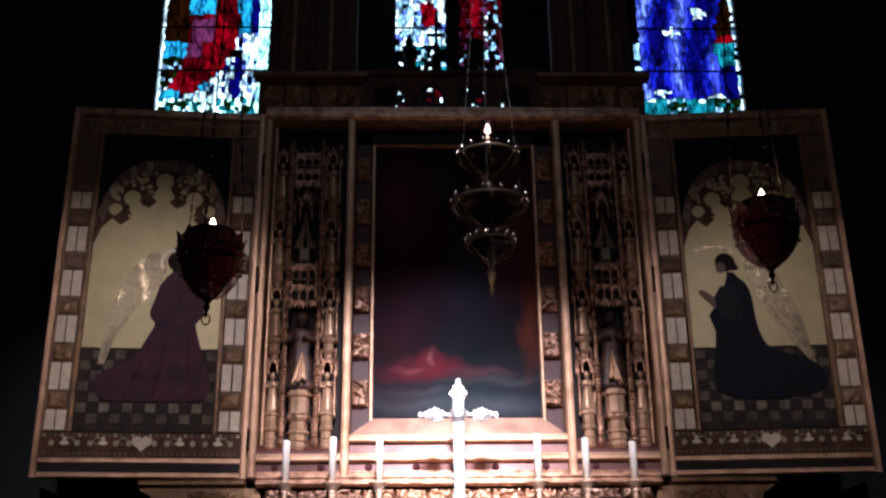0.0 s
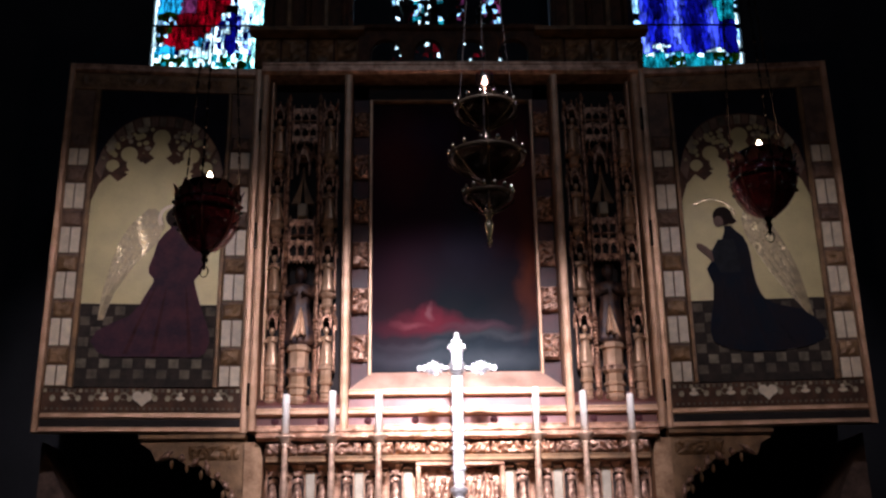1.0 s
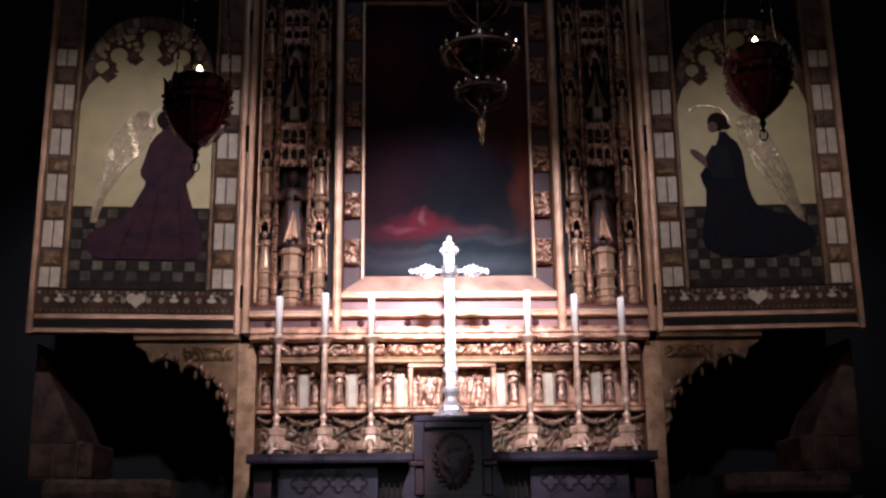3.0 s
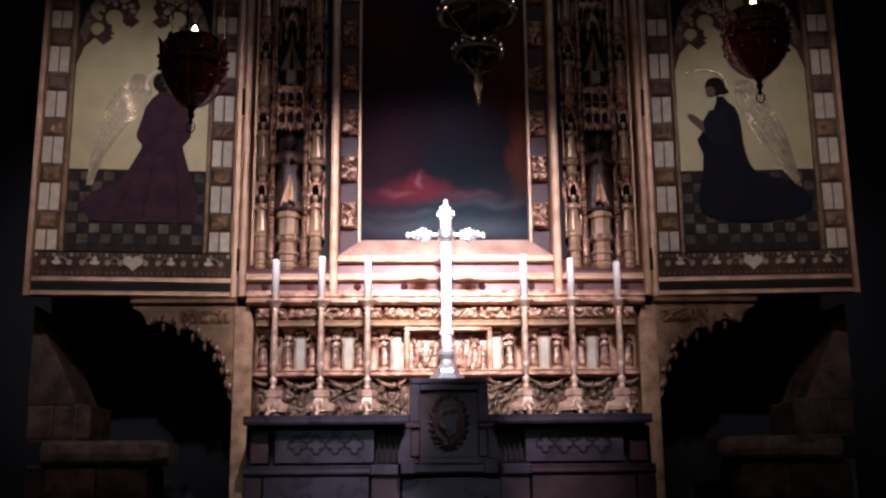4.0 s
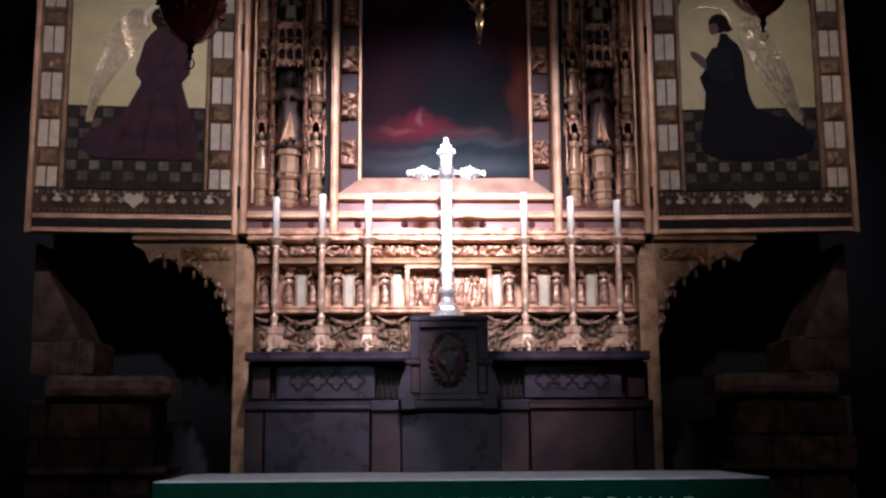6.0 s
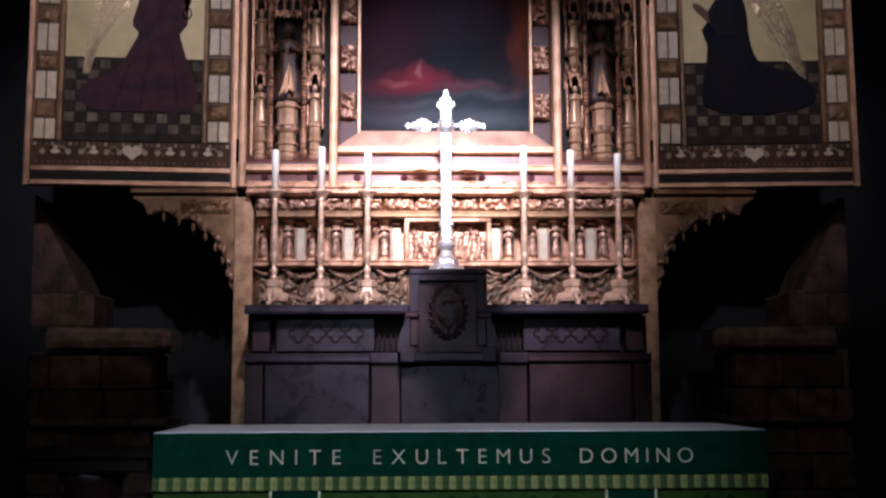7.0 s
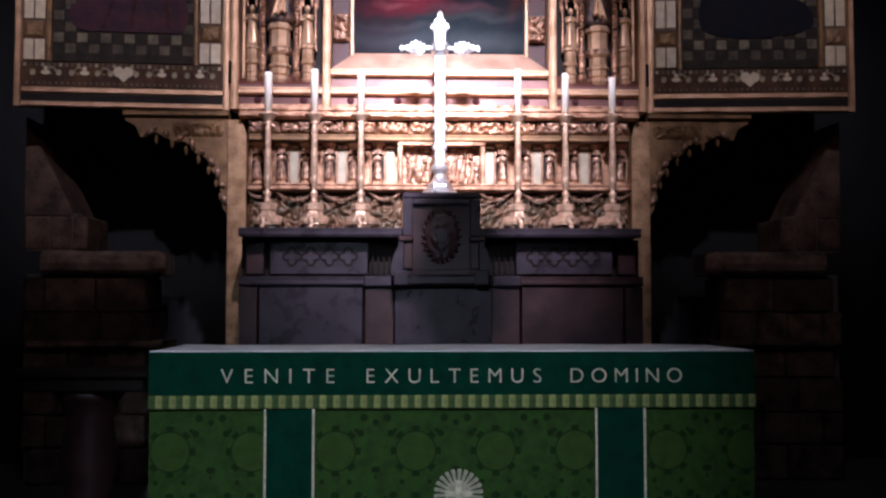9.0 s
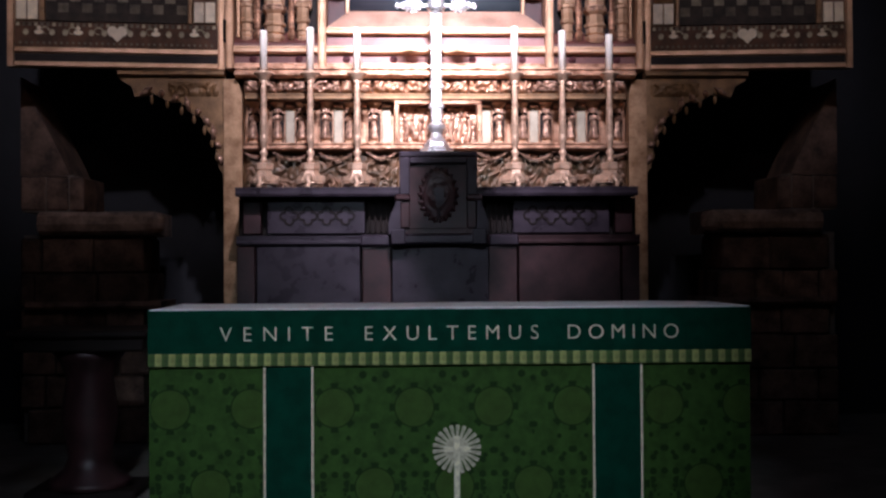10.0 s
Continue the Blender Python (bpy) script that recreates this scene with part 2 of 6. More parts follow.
def damask(name):
    """Green damask: rows of ringed medallions with leafy sprays between."""
    m = shade(name, (0.037, 0.088, 0.016), 0.7, 0.0, 0.2, 20, 0.3, 240, spec=0.15)
    n, link = m.node_tree.nodes, m.node_tree.links.new
    p, co = n["Principled BSDF"], n.new("ShaderNodeTexCoord")
    split = n.new("ShaderNodeSeparateXYZ")
    link(co.outputs["Object"], split.inputs[0])

    def math_(op, a, b=None):
        k = n.new("ShaderNodeMath")
        k.operation = op
        for i, v in enumerate((a, b)):
            if v is None:
                continue
            if isinstance(v, (int, float)):
                k.inputs[i].default_value = v
            else:
                link(v, k.inputs[i])
        return k.outputs[0]

    P = 0.326

    def cell(shift_x, shift_z):
        x = math_("SUBTRACT", math_("FLOORED_MODULO", math_("ADD", split.outputs["X"], shift_x), P), P / 2)
        z = math_("SUBTRACT", math_("FLOORED_MODULO", math_("ADD", split.outputs["Z"], shift_z), 2 * P), P)
        return x, z, math_("SQRT", math_("ADD", math_("MULTIPLY", x, x), math_("MULTIPLY", z, z)))

    xa, za, ra = cell(P / 2 + 0.19, 0.25)
    xb, zb, rb = cell(0.19, 0.25 + P)
    r = math_("MINIMUM", ra, rb)
    petals = math_("MAXIMUM", *[math_("MULTIPLY", math_("LESS_THAN", math_("ABSOLUTE", math_("SUBTRACT", rr, 0.09)), 0.012),
                                      math_("GREATER_THAN", math_("COSINE", math_("MULTIPLY", math_("ARCTAN2", zz, xx), 8.0)), 0.25)) for xx, zz, rr in ((xa, za, ra), (xb, zb, rb))])
    ring = math_("MAXIMUM", petals, math_("LESS_THAN", math_("ABSOLUTE", math_("SUBTRACT", r, 0.081)), 0.0025))
    core = math_("LESS_THAN", r, 0.078)
    leaf = n.new("ShaderNodeTexVoronoi")
    leaf.inputs["Scale"].default_value = 21
    fold = n.new("ShaderNodeCombineXYZ")
    link(math_("ABSOLUTE", xa), fold.inputs[0])
    link(za, fold.inputs[2])
    link(fold.outputs[0], leaf.inputs["Vector"])
    leaves = math_("MULTIPLY", math_("LESS_THAN", leaf.outputs["Distance"], 0.33), math_("GREATER_THAN", r, 0.106))
    motif = math_("MAXIMUM", ring, leaves)
    base = p.inputs["Base Color"].links[0].from_socket
    mix1, mix2 = n.new("ShaderNodeMix"), n.new("ShaderNodeMix")
    for k in (mix1, mix2):
        k.data_type = "RGBA"
    link(math_("MULTIPLY", motif, 0.9), mix1.inputs[0])
    link(base, mix1.inputs[6])
    mix1.inputs[7].default_value = (0.009, 0.026, 0.005, 1)
    link(math_("MULTIPLY", core, 0.2), mix2.inputs[0])
    link(mix1.outputs[2], mix2.inputs[6])
    mix2.inputs[7].default_value = (0.075, 0.105, 0.02, 1)
    link(mix2.outputs[2], p.inputs["Base Color"])
    return m


DAMASK = damask("green_damask")


def painting_paint():
    """A dark old painting: night blue and wine red, a grey foreground and a red robe spread on it."""
    m = shade("dark_painting", (0.006, 0.0055, 0.01), 0.7, 0.0, 0.3, 3.0, 0.2, 60, dark=(0.015, 0.005, 0.007))
    n, link = m.node_tree.nodes, m.node_tree.links.new
    p, co = n["Principled BSDF"], n.new("ShaderNodeTexCoord")
    warp, wob = n.new("ShaderNodeTexNoise"), n.new("ShaderNodeVectorMath")
    warp.inputs["Scale"].default_value, warp.inputs["Detail"].default_value = 4.0, 9
    link(co.outputs["Object"], warp.inputs["Vector"])
    wob.operation = "MULTIPLY_ADD"
    wob.inputs[1].default_value = (0.3, 0.26, 0.2)
    link(warp.outputs["Color"], wob.inputs[0])
    link(co.outputs["Object"], wob.inputs[2])

    def blob(centre, size, soft):
        move = n.new("ShaderNodeMapping")
        move.vector_type = "TEXTURE"
        move.inputs["Location"].default_value = (centre[0] + 0.15, 0.13, centre[1] + 0.1)
        move.inputs["Scale"].default_value = (size[0], 10, size[1])
        link(wob.outputs[0], move.inputs["Vector"])
        span = n.new("ShaderNodeVectorMath")
        span.operation = "LENGTH"
        link(move.outputs[0], span.inputs[0])
        fall = n.new("ShaderNodeMapRange")
        fall.inputs["From Min"].default_value, fall.inputs["From Max"].default_value = 1 - soft, 1 + soft
        fall.inputs["To Min"].default_value, fall.inputs["To Max"].default_value = 1, 0
        link(span.outputs["Value"], fall.inputs["Value"])
        return fall.outputs[0]

    out = p.inputs["Base Color"].links[0].from_socket
    for centre, size, soft, color in (
        ((0.0, 0.08), (0.9, 0.27), 0.7, (0.015, 0.022, 0.028)),
        ((0.3, 0.1), (0.3, 0.05), 0.9, (0.035, 0.042, 0.048)),
        ((-0.3, 0.12), (0.28, 0.04), 0.9, (0.033, 0.04, 0.047)),
        ((0.22, 0.27), (0.3, 0.022), 0.8, (0.038, 0.042, 0.046)),
        ((-0.25, 0.2), (0.24, 0.018), 0.8, (0.034, 0.038, 0.044)),
        ((0.02, 0.68), (0.42, 0.36), 0.7, (0.0015, 0.006, 0.008)),
        ((-0.42, 0.9), (0.2, 0.6), 0.8, (0.022, 0.0055, 0.009)),
        ((-0.1, 1.4), (0.6, 0.5), 0.9, (0.028, 0.011, 0.022)),
        ((0.12, 1.1), (0.14, 0.22), 0.9, (0.017, 0.018, 0.03)),
        ((-0.25, 1.75), (0.2, 0.12), 0.9, (0.03, 0.02, 0.05)),
        ((0.53, 0.85), (0.07, 0.38), 0.75, (0.09, 0.022, 0.011)),
        ((0.42, 1.45), (0.18, 0.36), 0.9, (0.08, 0.022, 0.022)),
        ((-0.4, 1.62), (0.16, 0.24), 0.9, (0.07, 0.018, 0.022)),
        ((-0.2, 0.325), (0.3, 0.05), 0.55, (0.06, 0.008, 0.014)),
        ((-0.21, 0.38), (0.17, 0.07), 0.5, (0.075, 0.009, 0.015)),
        ((-0.19, 0.43), (0.075, 0.06), 0.5, (0.085, 0.01, 0.017)),
        ((-0.17, 0.44), (0.018, 0.04), 0.7, (0.13, 0.05, 0.055)),
        ((-0.32, 0.35), (0.08, 0.02), 0.7, (0.12, 0.03, 0.036)),
        ((0.13, 0.32), (0.2, 0.025), 0.7, (0.045, 0.022, 0.027)),
    ):
        mix = n.new("ShaderNodeMix")
        mix.data_type = "RGBA"
        link(blob(centre, size, soft), mix.inputs[0])
        link(out, mix.inputs[6])
        mix.inputs[7].default_value = (*color, 1)
        out = mix.outputs[2]
    link(out, p.inputs["Base Color"])
    p.inputs["Specular IOR Level"].default_value = 0.06
    return m


PAINTING = painting_paint()


# ---------------------------------------------------------------- mesh helpers
def mesh_of(name, bm, mat, smooth=False):
    me = bpy.data.meshes.new(name)
    bmesh.ops.recalc_face_normals(bm, faces=bm.faces)
    bm.to_mesh(me)
    bm.free()
    me.materials.append(mat)
    if smooth:
        for f in me.polygons:
            f.use_smooth = True
    return me


def part(name, bm, mat, parent=None, label="", at=None, smooth=False):
    ob = new(name, mesh_of(name, bm, mat, smooth) if isinstance(bm, bmesh.types.BMesh) else bm)
    if parent is not None:
        ob.parent = parent
    if at is not None:
        ob.matrix_basis = at if isinstance(at, Matrix) else Matrix.Translation(at)
    if label:
        ob["label"] = label
    return ob


def thing(name, label, category, at=(0, 0, 0), group="", kind=""):
    ob = new(name)
    ob.matrix_basis = at if isinstance(at, Matrix) else Matrix.Translation(at)
    return tagged(ob, label, category, group, kind)


def B():
    return bmesh.new()


def cbox(bm, x0, x1, y0, y1, z0, z1, c=0.004):
    """A box with chamfered edges."""
    c = min(c, (x1 - x0) * 0.45, (y1 - y0) * 0.45, (z1 - z0) * 0.45)
    lo, hi = (x0, y0, z0), (x1, y1, z1)
    v = {}
    for ix in (0, 1):
        for iy in (0, 1):
            for iz in (0, 1):
                s = (ix, iy, iz)
                for ax in range(3):
                    co = [(hi if s[k] else lo)[k] + (0 if k == ax else (-c if s[k] else c)) for k in range(3)]
                    v[s, ax] = bm.verts.new(co)
    for ax in range(3):
        a, b = (ax + 1) % 3, (ax + 2) % 3
        for e in (0, 1):
            ring = []
            for p, q in ((0, 0), (1, 0), (1, 1), (0, 1)):
                s = [0, 0, 0]
                s[ax], s[a], s[b] = e, p, q
                ring.append(v[tuple(s), ax])
            bm.faces.new(ring)
        for p in (0, 1):
            for q in (0, 1):
                s0, s1 = [0, 0, 0], [0, 0, 0]
                s0[ax], s1[ax] = 0, 1
                for s in (s0, s1):
                    s[a], s[b] = p, q
                s0, s1 = tuple(s0), tuple(s1)
                bm.faces.new((v[s0, a], v[s1, a], v[s1, b], v[s0, b]))
    for s in {k for k, _ in v}:
        bm.faces.new([v[s, ax] for ax in range(3)])
    return bm


def box(x0, x1, y0, y1, z0, z1, c=0.004):
    return cbox(B(), x0, x1, y0, y1, z0, z1, c)


def lathe(bm, profile, n=16, at=(0, 0, 0), squash=1.0):
    """A turned solid from rows of (radius, height)."""
    rings = []
    for r, h in profile:
        rings.append([bm.verts.new((at[0] + max(r, 1e-4) * math.cos(k * math.tau / n), at[1] + squash * max(r, 1e-4) * math.sin(k * math.tau / n), at[2] + h)) for k in range(n)])
    for a, b in zip(rings, rings[1:]):
        for k in range(n):
            bm.faces.new((a[k], a[(k + 1) % n], b[(k + 1) % n], b[k]))
    bm.faces.new(rings[0][::-1])
    bm.faces.new(rings[-1])
    return bm


def prism(bm, pts, y0, y1):
    """A flat shape of (x, z) corners between the depths y0 and y1."""
    a = [bm.verts.new((x, y0, z)) for x, z in pts]
    b = [bm.verts.new((x, y1, z)) for x, z in pts]
    bm.faces.new(a)
    bm.faces.new(b[::-1])
    for k in range(len(pts)):
        j = (k + 1) % len(pts)
        bm.faces.new((a[k], b[k], b[j], a[j]))
    return bm


def tube(bm, pts, r, n=6):
    pts = [V(p) for p in pts]
    rings = []
    for k, p in enumerate(pts):
        d = (pts[min(k + 1, len(pts) - 1)] - pts[max(k - 1, 0)]).normalized()
        side = d.orthogonal().normalized() if abs(d.z) < 0.99 else V((1, 0, 0))
        up = d.cross(side)
        rr = r[k] if isinstance(r, (list, tuple)) else r
        rings.append([bm.verts.new(p + rr * (side * math.cos(a * math.tau / n) + up * math.sin(a * math.tau / n))) for a in range(n)])
    for a, b in zip(rings, rings[1:]):
        for k in range(n):
            bm.faces.new((a[k], a[(k + 1) % n], b[(k + 1) % n], b[k]))
    bm.faces.new(rings[0][::-1])
    bm.faces.new(rings[-1])
    return bm


def relief(bm, x0, x1, z0, z1, y, amp, freq, step=0.008, seed=0.0):
    """Carved foliage: a slab whose front swells and sinks in leafy curls."""
    nx, nz = max(3, int((x1 - x0) / step)), max(3, int((z1 - z0) / step))
    grid = []
    for i in range(nx + 1):
        row = []
        for k in range(nz + 1):
            x, z = x0 + (x1 - x0) * i / nx, z0 + (z1 - z0) * k / nz
            curl = noise.noise(V((x * freq, z * freq, seed)))
            h = abs(math.sin(5.0 * curl + 9 * noise.noise(V((x * freq * 0.5, z * freq * 0.5, seed + 7)))))
            edge = min(1, min(i, nx - i, k, nz - k) / 1.5)
            row.append(bm.verts.new((x, y - amp * h * edge, z)))
        grid.append(row)
    for i in range(nx):
        for k in range(nz):
            bm.faces.new((grid[i][k], grid[i + 1][k], grid[i + 1][k + 1], grid[i][k + 1]))
    rim = [grid[i][0] for i in range(nx + 1)] + [grid[nx][k] for k in range(1, nz + 1)] + [grid[i][nz] for i in range(nx - 1, -1, -1)] + [grid[0][k] for k in range(nz - 1, 0, -1)]
    rear = [bm.verts.new((v.co.x, y + 0.012, v.co.z)) for v in rim]
    for k in range(len(rim)):
        j = (k + 1) % len(rim)
        bm.faces.new((rim[k], rear[k], rear[j], rim[j]))
    return bm


def moulding(bm, x0, x1, y, profile):
    """A run of moulding along x; profile rows of (how far proud, z)."""
    a = [bm.verts.new((x0, y - d, z)) for d, z in profile]
    b = [bm.verts.new((x1, y - d, z)) for d, z in profile]
    for k in range(len(profile)):
        j = (k + 1) % len(profile)
        bm.faces.new((a[k], b[k], b[j], a[j]))
    bm.faces.new(a)
    bm.faces.new(b[::-1])
    return bm


def rail(x0, x1, y, z0, z1, proud=0.03, rear=0.04):
    """A moulded rail with a bead, a hollow and a fillet."""
    h = z1 - z0
    pr = [(-rear, z0), (proud * 0.5, z0), (proud * 0.7, z0 + 0.12 * h), (proud, z0 + 0.22 * h), (proud, z0 + 0.42 * h), (proud * 0.7, z0 + 0.5 * h), (proud * 0.7, z0 + 0.78 * h), (proud * 0.85, z0 + 0.82 * h), (proud * 0.85, z1), (-rear, z1)]
    return moulding(B(), x0, x1, y, pr)


def post(x0, x1, y, z0, z1, proud=0.03, rear=0.04):
    """An upright with two hollows and a middle bead."""
    w = x1 - x0
    pr = [(0, -rear), (0, proud * 0.6), (0.14, proud), (0.2, proud), (0.27, proud * 0.78), (0.34, proud * 0.9), (0.7, proud * 0.9), (0.77, proud * 0.78), (0.82, proud), (0.9, proud), (1, proud * 0.6), (1, -rear)]
    bm = B()
    a = [bm.verts.new((x0 + s * w, y - d, z0)) for s, d in pr]
    b = [bm.verts.new((x0 + s * w, y - d, z1)) for s, d in pr]
    for k in range(len(pr)):
        j = (k + 1) % len(pr)
        bm.faces.new((a[k], a[j], b[j], b[k]))
    bm.faces.new(a[::-1])
    bm.faces.new(b)
    return bm


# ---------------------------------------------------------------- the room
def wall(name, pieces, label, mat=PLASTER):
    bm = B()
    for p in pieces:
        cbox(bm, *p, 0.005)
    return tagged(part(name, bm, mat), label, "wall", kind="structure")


tagged(part("floor", box(-6, 6.5, -6, WALL, -0.15, FLOOR, 0.002), PAVING), "dim grey stone paved sanctuary floor", "floor", kind="structure")
GLAZING = WALL + 0.035
BACK = GLAZING / 7.3    # the windows are drawn at 7.3 m and stand at the wall


def wx(u):
    return (CX + u) * BACK


def wz(z):
    return 1.5 + (z - 1.5) * BACK


WINDOWS = [(-2.31, -1.39), (-0.46, 0.43), (1.43, 2.31)]
WZ0, WZ1 = 5.15, 7.0
edges = [-6] + [wx(e) for w in WINDOWS for e in w] + [6.5]
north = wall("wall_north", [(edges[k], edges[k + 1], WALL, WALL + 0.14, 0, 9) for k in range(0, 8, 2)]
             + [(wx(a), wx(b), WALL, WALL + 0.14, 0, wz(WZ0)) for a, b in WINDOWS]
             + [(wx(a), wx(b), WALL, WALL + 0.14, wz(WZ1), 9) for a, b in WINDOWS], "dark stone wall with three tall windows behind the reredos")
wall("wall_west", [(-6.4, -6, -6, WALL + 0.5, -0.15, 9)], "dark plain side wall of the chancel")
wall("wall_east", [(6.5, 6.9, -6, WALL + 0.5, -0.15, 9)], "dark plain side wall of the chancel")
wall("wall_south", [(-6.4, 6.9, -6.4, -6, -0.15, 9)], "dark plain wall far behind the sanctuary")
tagged(part("ceiling", box(-6.4, 6.9, -6.4, WALL + 0.5, 9, 9.2), BLACKWOOD), "dark timber ceiling high above the sanctuary", "ceiling", kind="structure")
tagged(part("backdrop", box(-6, 6.5, WALL + 2.0, WALL + 2.02, 3, 10), DAYLIGHT), "bright daylight sky seen through the stained glass", "sky", kind="structure")

GLASS = {k: tint("glass_" + k, c) for k, c in dict(
    white=(0.66, 0.77, 0.82), pale=(0.4, 0.56, 0.7), cyan=(0.05, 0.32, 0.45), ice=(0.6, 0.95, 0.95), red=(0.26, 0.01, 0.042), crimson=(0.15, 0.006, 0.03), wine=(0.07, 0.006, 0.014),
    pink=(0.2, 0.08, 0.16), blue=(0.045, 0.06, 0.37), deep=(0.02, 0.022, 0.18), violet=(0.11, 0.14, 0.46), sky=(0.24, 0.3, 0.64), teal=(0.02, 0.26, 0.3), green=(0.035, 0.07, 0.02),
    amber=(0.06, 0.03, 0.01), dark=(0.008, 0.008, 0.012)).items()}


def stain(which, a, z, rnd):
    """The glass colour at a (0 to 1 across) and height z of each of the three windows."""
    v = (z - 5.5) / 0.86
    if which == 0:
        left = np.interp(v, (0.1, 0.19, 0.32, 0.51, 0.75, 1.0), (0.3, 0.06, 0.17, 0.22, 0.22, 0.22))
        right = np.interp(v, (0.1, 0.19, 0.32, 0.51, 0.75, 1.0), (0.3, 0.37, 0.52, 0.63, 0.7, 0.68))
        if a < 0.045:
            return "white"
        if a > 0.97:
            return "teal" if v < 0.7 else "dark"
        if a > 0.87:
            return "ice"
        if v < 0.07:
            return rnd.choice(("white", "teal", "ice", "green"))
        if left < a < right:
            if 0.68 < v < 0.93 and 0.28 < a < 0.46 or 0.5 < v < 0.66 and a < 0.36:
                return "pink"
            if v > 0.95 and a < 0.46:
                return "cyan"
            return "red" if noise.noise(V((a * 4 + v * 2, v * 3, 1.7))) > -0.12 else "crimson"
        if a < left and v > 0.2:
            return "amber" if v > 0.66 else "cyan" if v > 0.5 else rnd.choice(("green", "amber", "green", "pale"))
        if abs(v - (0.08 + 0.36 * a)) < 0.055 and a < 0.48:
            return "cyan"
        if abs(a - 0.7) < 0.025 and v < 0.5 or 0.6 < a < 0.72 and 0.48 < v < 0.57:
            return "deep" if v < 0.5 else "dark"
        if v > 0.75:
            return "cyan" if a < 0.8 else "deep"
        streak = noise.noise(V((a * 26 + 3 * v, v * 7, 4.4))) + 0.25 * rnd.uniform(-1, 1)
        return "white" if streak > -0.02 else "pale" if streak > -0.2 else "sky" if streak > -0.3 else "deep"
    if which == 1:
        if z < 5.82 or (z < 5.98 and a < 0.2):
            return rnd.choice(("dark",) * 9 + ("wine", "crimson", "white"))
        if a < 0.47:
            if z < 6.04:
                return rnd.choice(("teal", "dark", "white", "dark", "white", "pale", "dark"))
            if math.hypot((a - 0.31) / 0.09, (z - 6.33) / 0.12) < 1:
                return "red"
            streak = noise.noise(V((a * 17, z * 11, 2))) + 0.2 * rnd.uniform(-1, 1)
            return "white" if streak > 0.05 else "pale" if streak > -0.22 else "sky" if streak > -0.34 else "dark"
        if a < 0.6 or (z < 6.12 and 0.68 < a < 0.85):
            return "dark"
        if z < 6.04:
            return rnd.choice(("pale", "pink", "dark", "wine", "dark"))
        if 0.82 < a < 0.88:
            return rnd.choice(("white", "pink", "dark"))
        return ("red" if 0.7 < a < 0.8 and z > 6.2 else rnd.choice(("crimson", "wine", "crimson", "pink"))) if a < 0.88 else rnd.choice(("pale", "wine", "dark", "crimson"))
    if a > 0.955:
        return rnd.choice(("white", "white", "pale", "dark"))
    if v < 0.085:
        near = min(abs(a - 0.13), abs(a - 0.6))
        return "white" if near < 0.045 and 0.02 < v < 0.07 else "teal" if near < 0.14 else rnd.choice(("green", "teal", "pale", "green"))
    if min(math.hypot((a - 0.24) / 0.08, (v - 0.13) / 0.035), math.hypot((a - 0.75) / 0.07, (v - 0.1) / 0.032)) < 1:
        return "white"
    if a < 0.06:
        return "pale" if 0.5 < v < 0.68 or 0.3 < v < 0.4 else "dark"
    star = math.hypot(a - 0.38, (v - 0.78) * 1.35)
    if star < 0.055 + 0.035 * math.cos(4 * math.atan2(v - 0.78, a - 0.38)) or math.hypot((a - 0.66) / 0.06, (v - 0.97) / 0.07) < 1:
        return "white"
    edge = 0.86 - 0.14 * math.sin(2.6 * v)
    if a > edge + 0.06:
        return "red" if 0.66 < v < 0.76 else "teal" if 0.42 < v <= 0.66 else "amber" if v >= 0.76 else "deep"
    fold = math.sin(16 * (a + 0.28 * (1 - v) ** 2 * (a - 0.3)) + 1.2 * math.sin(3.2 * v)) + 0.9 * noise.noise(V((a * 6, v * 2.4, 3.1))) - 1.1 * max(0.0, a - 0.62) * 3
    return "sky" if fold > 0.95 else "violet" if fold > 0.25 else "blue" if fold > -0.75 else "deep"


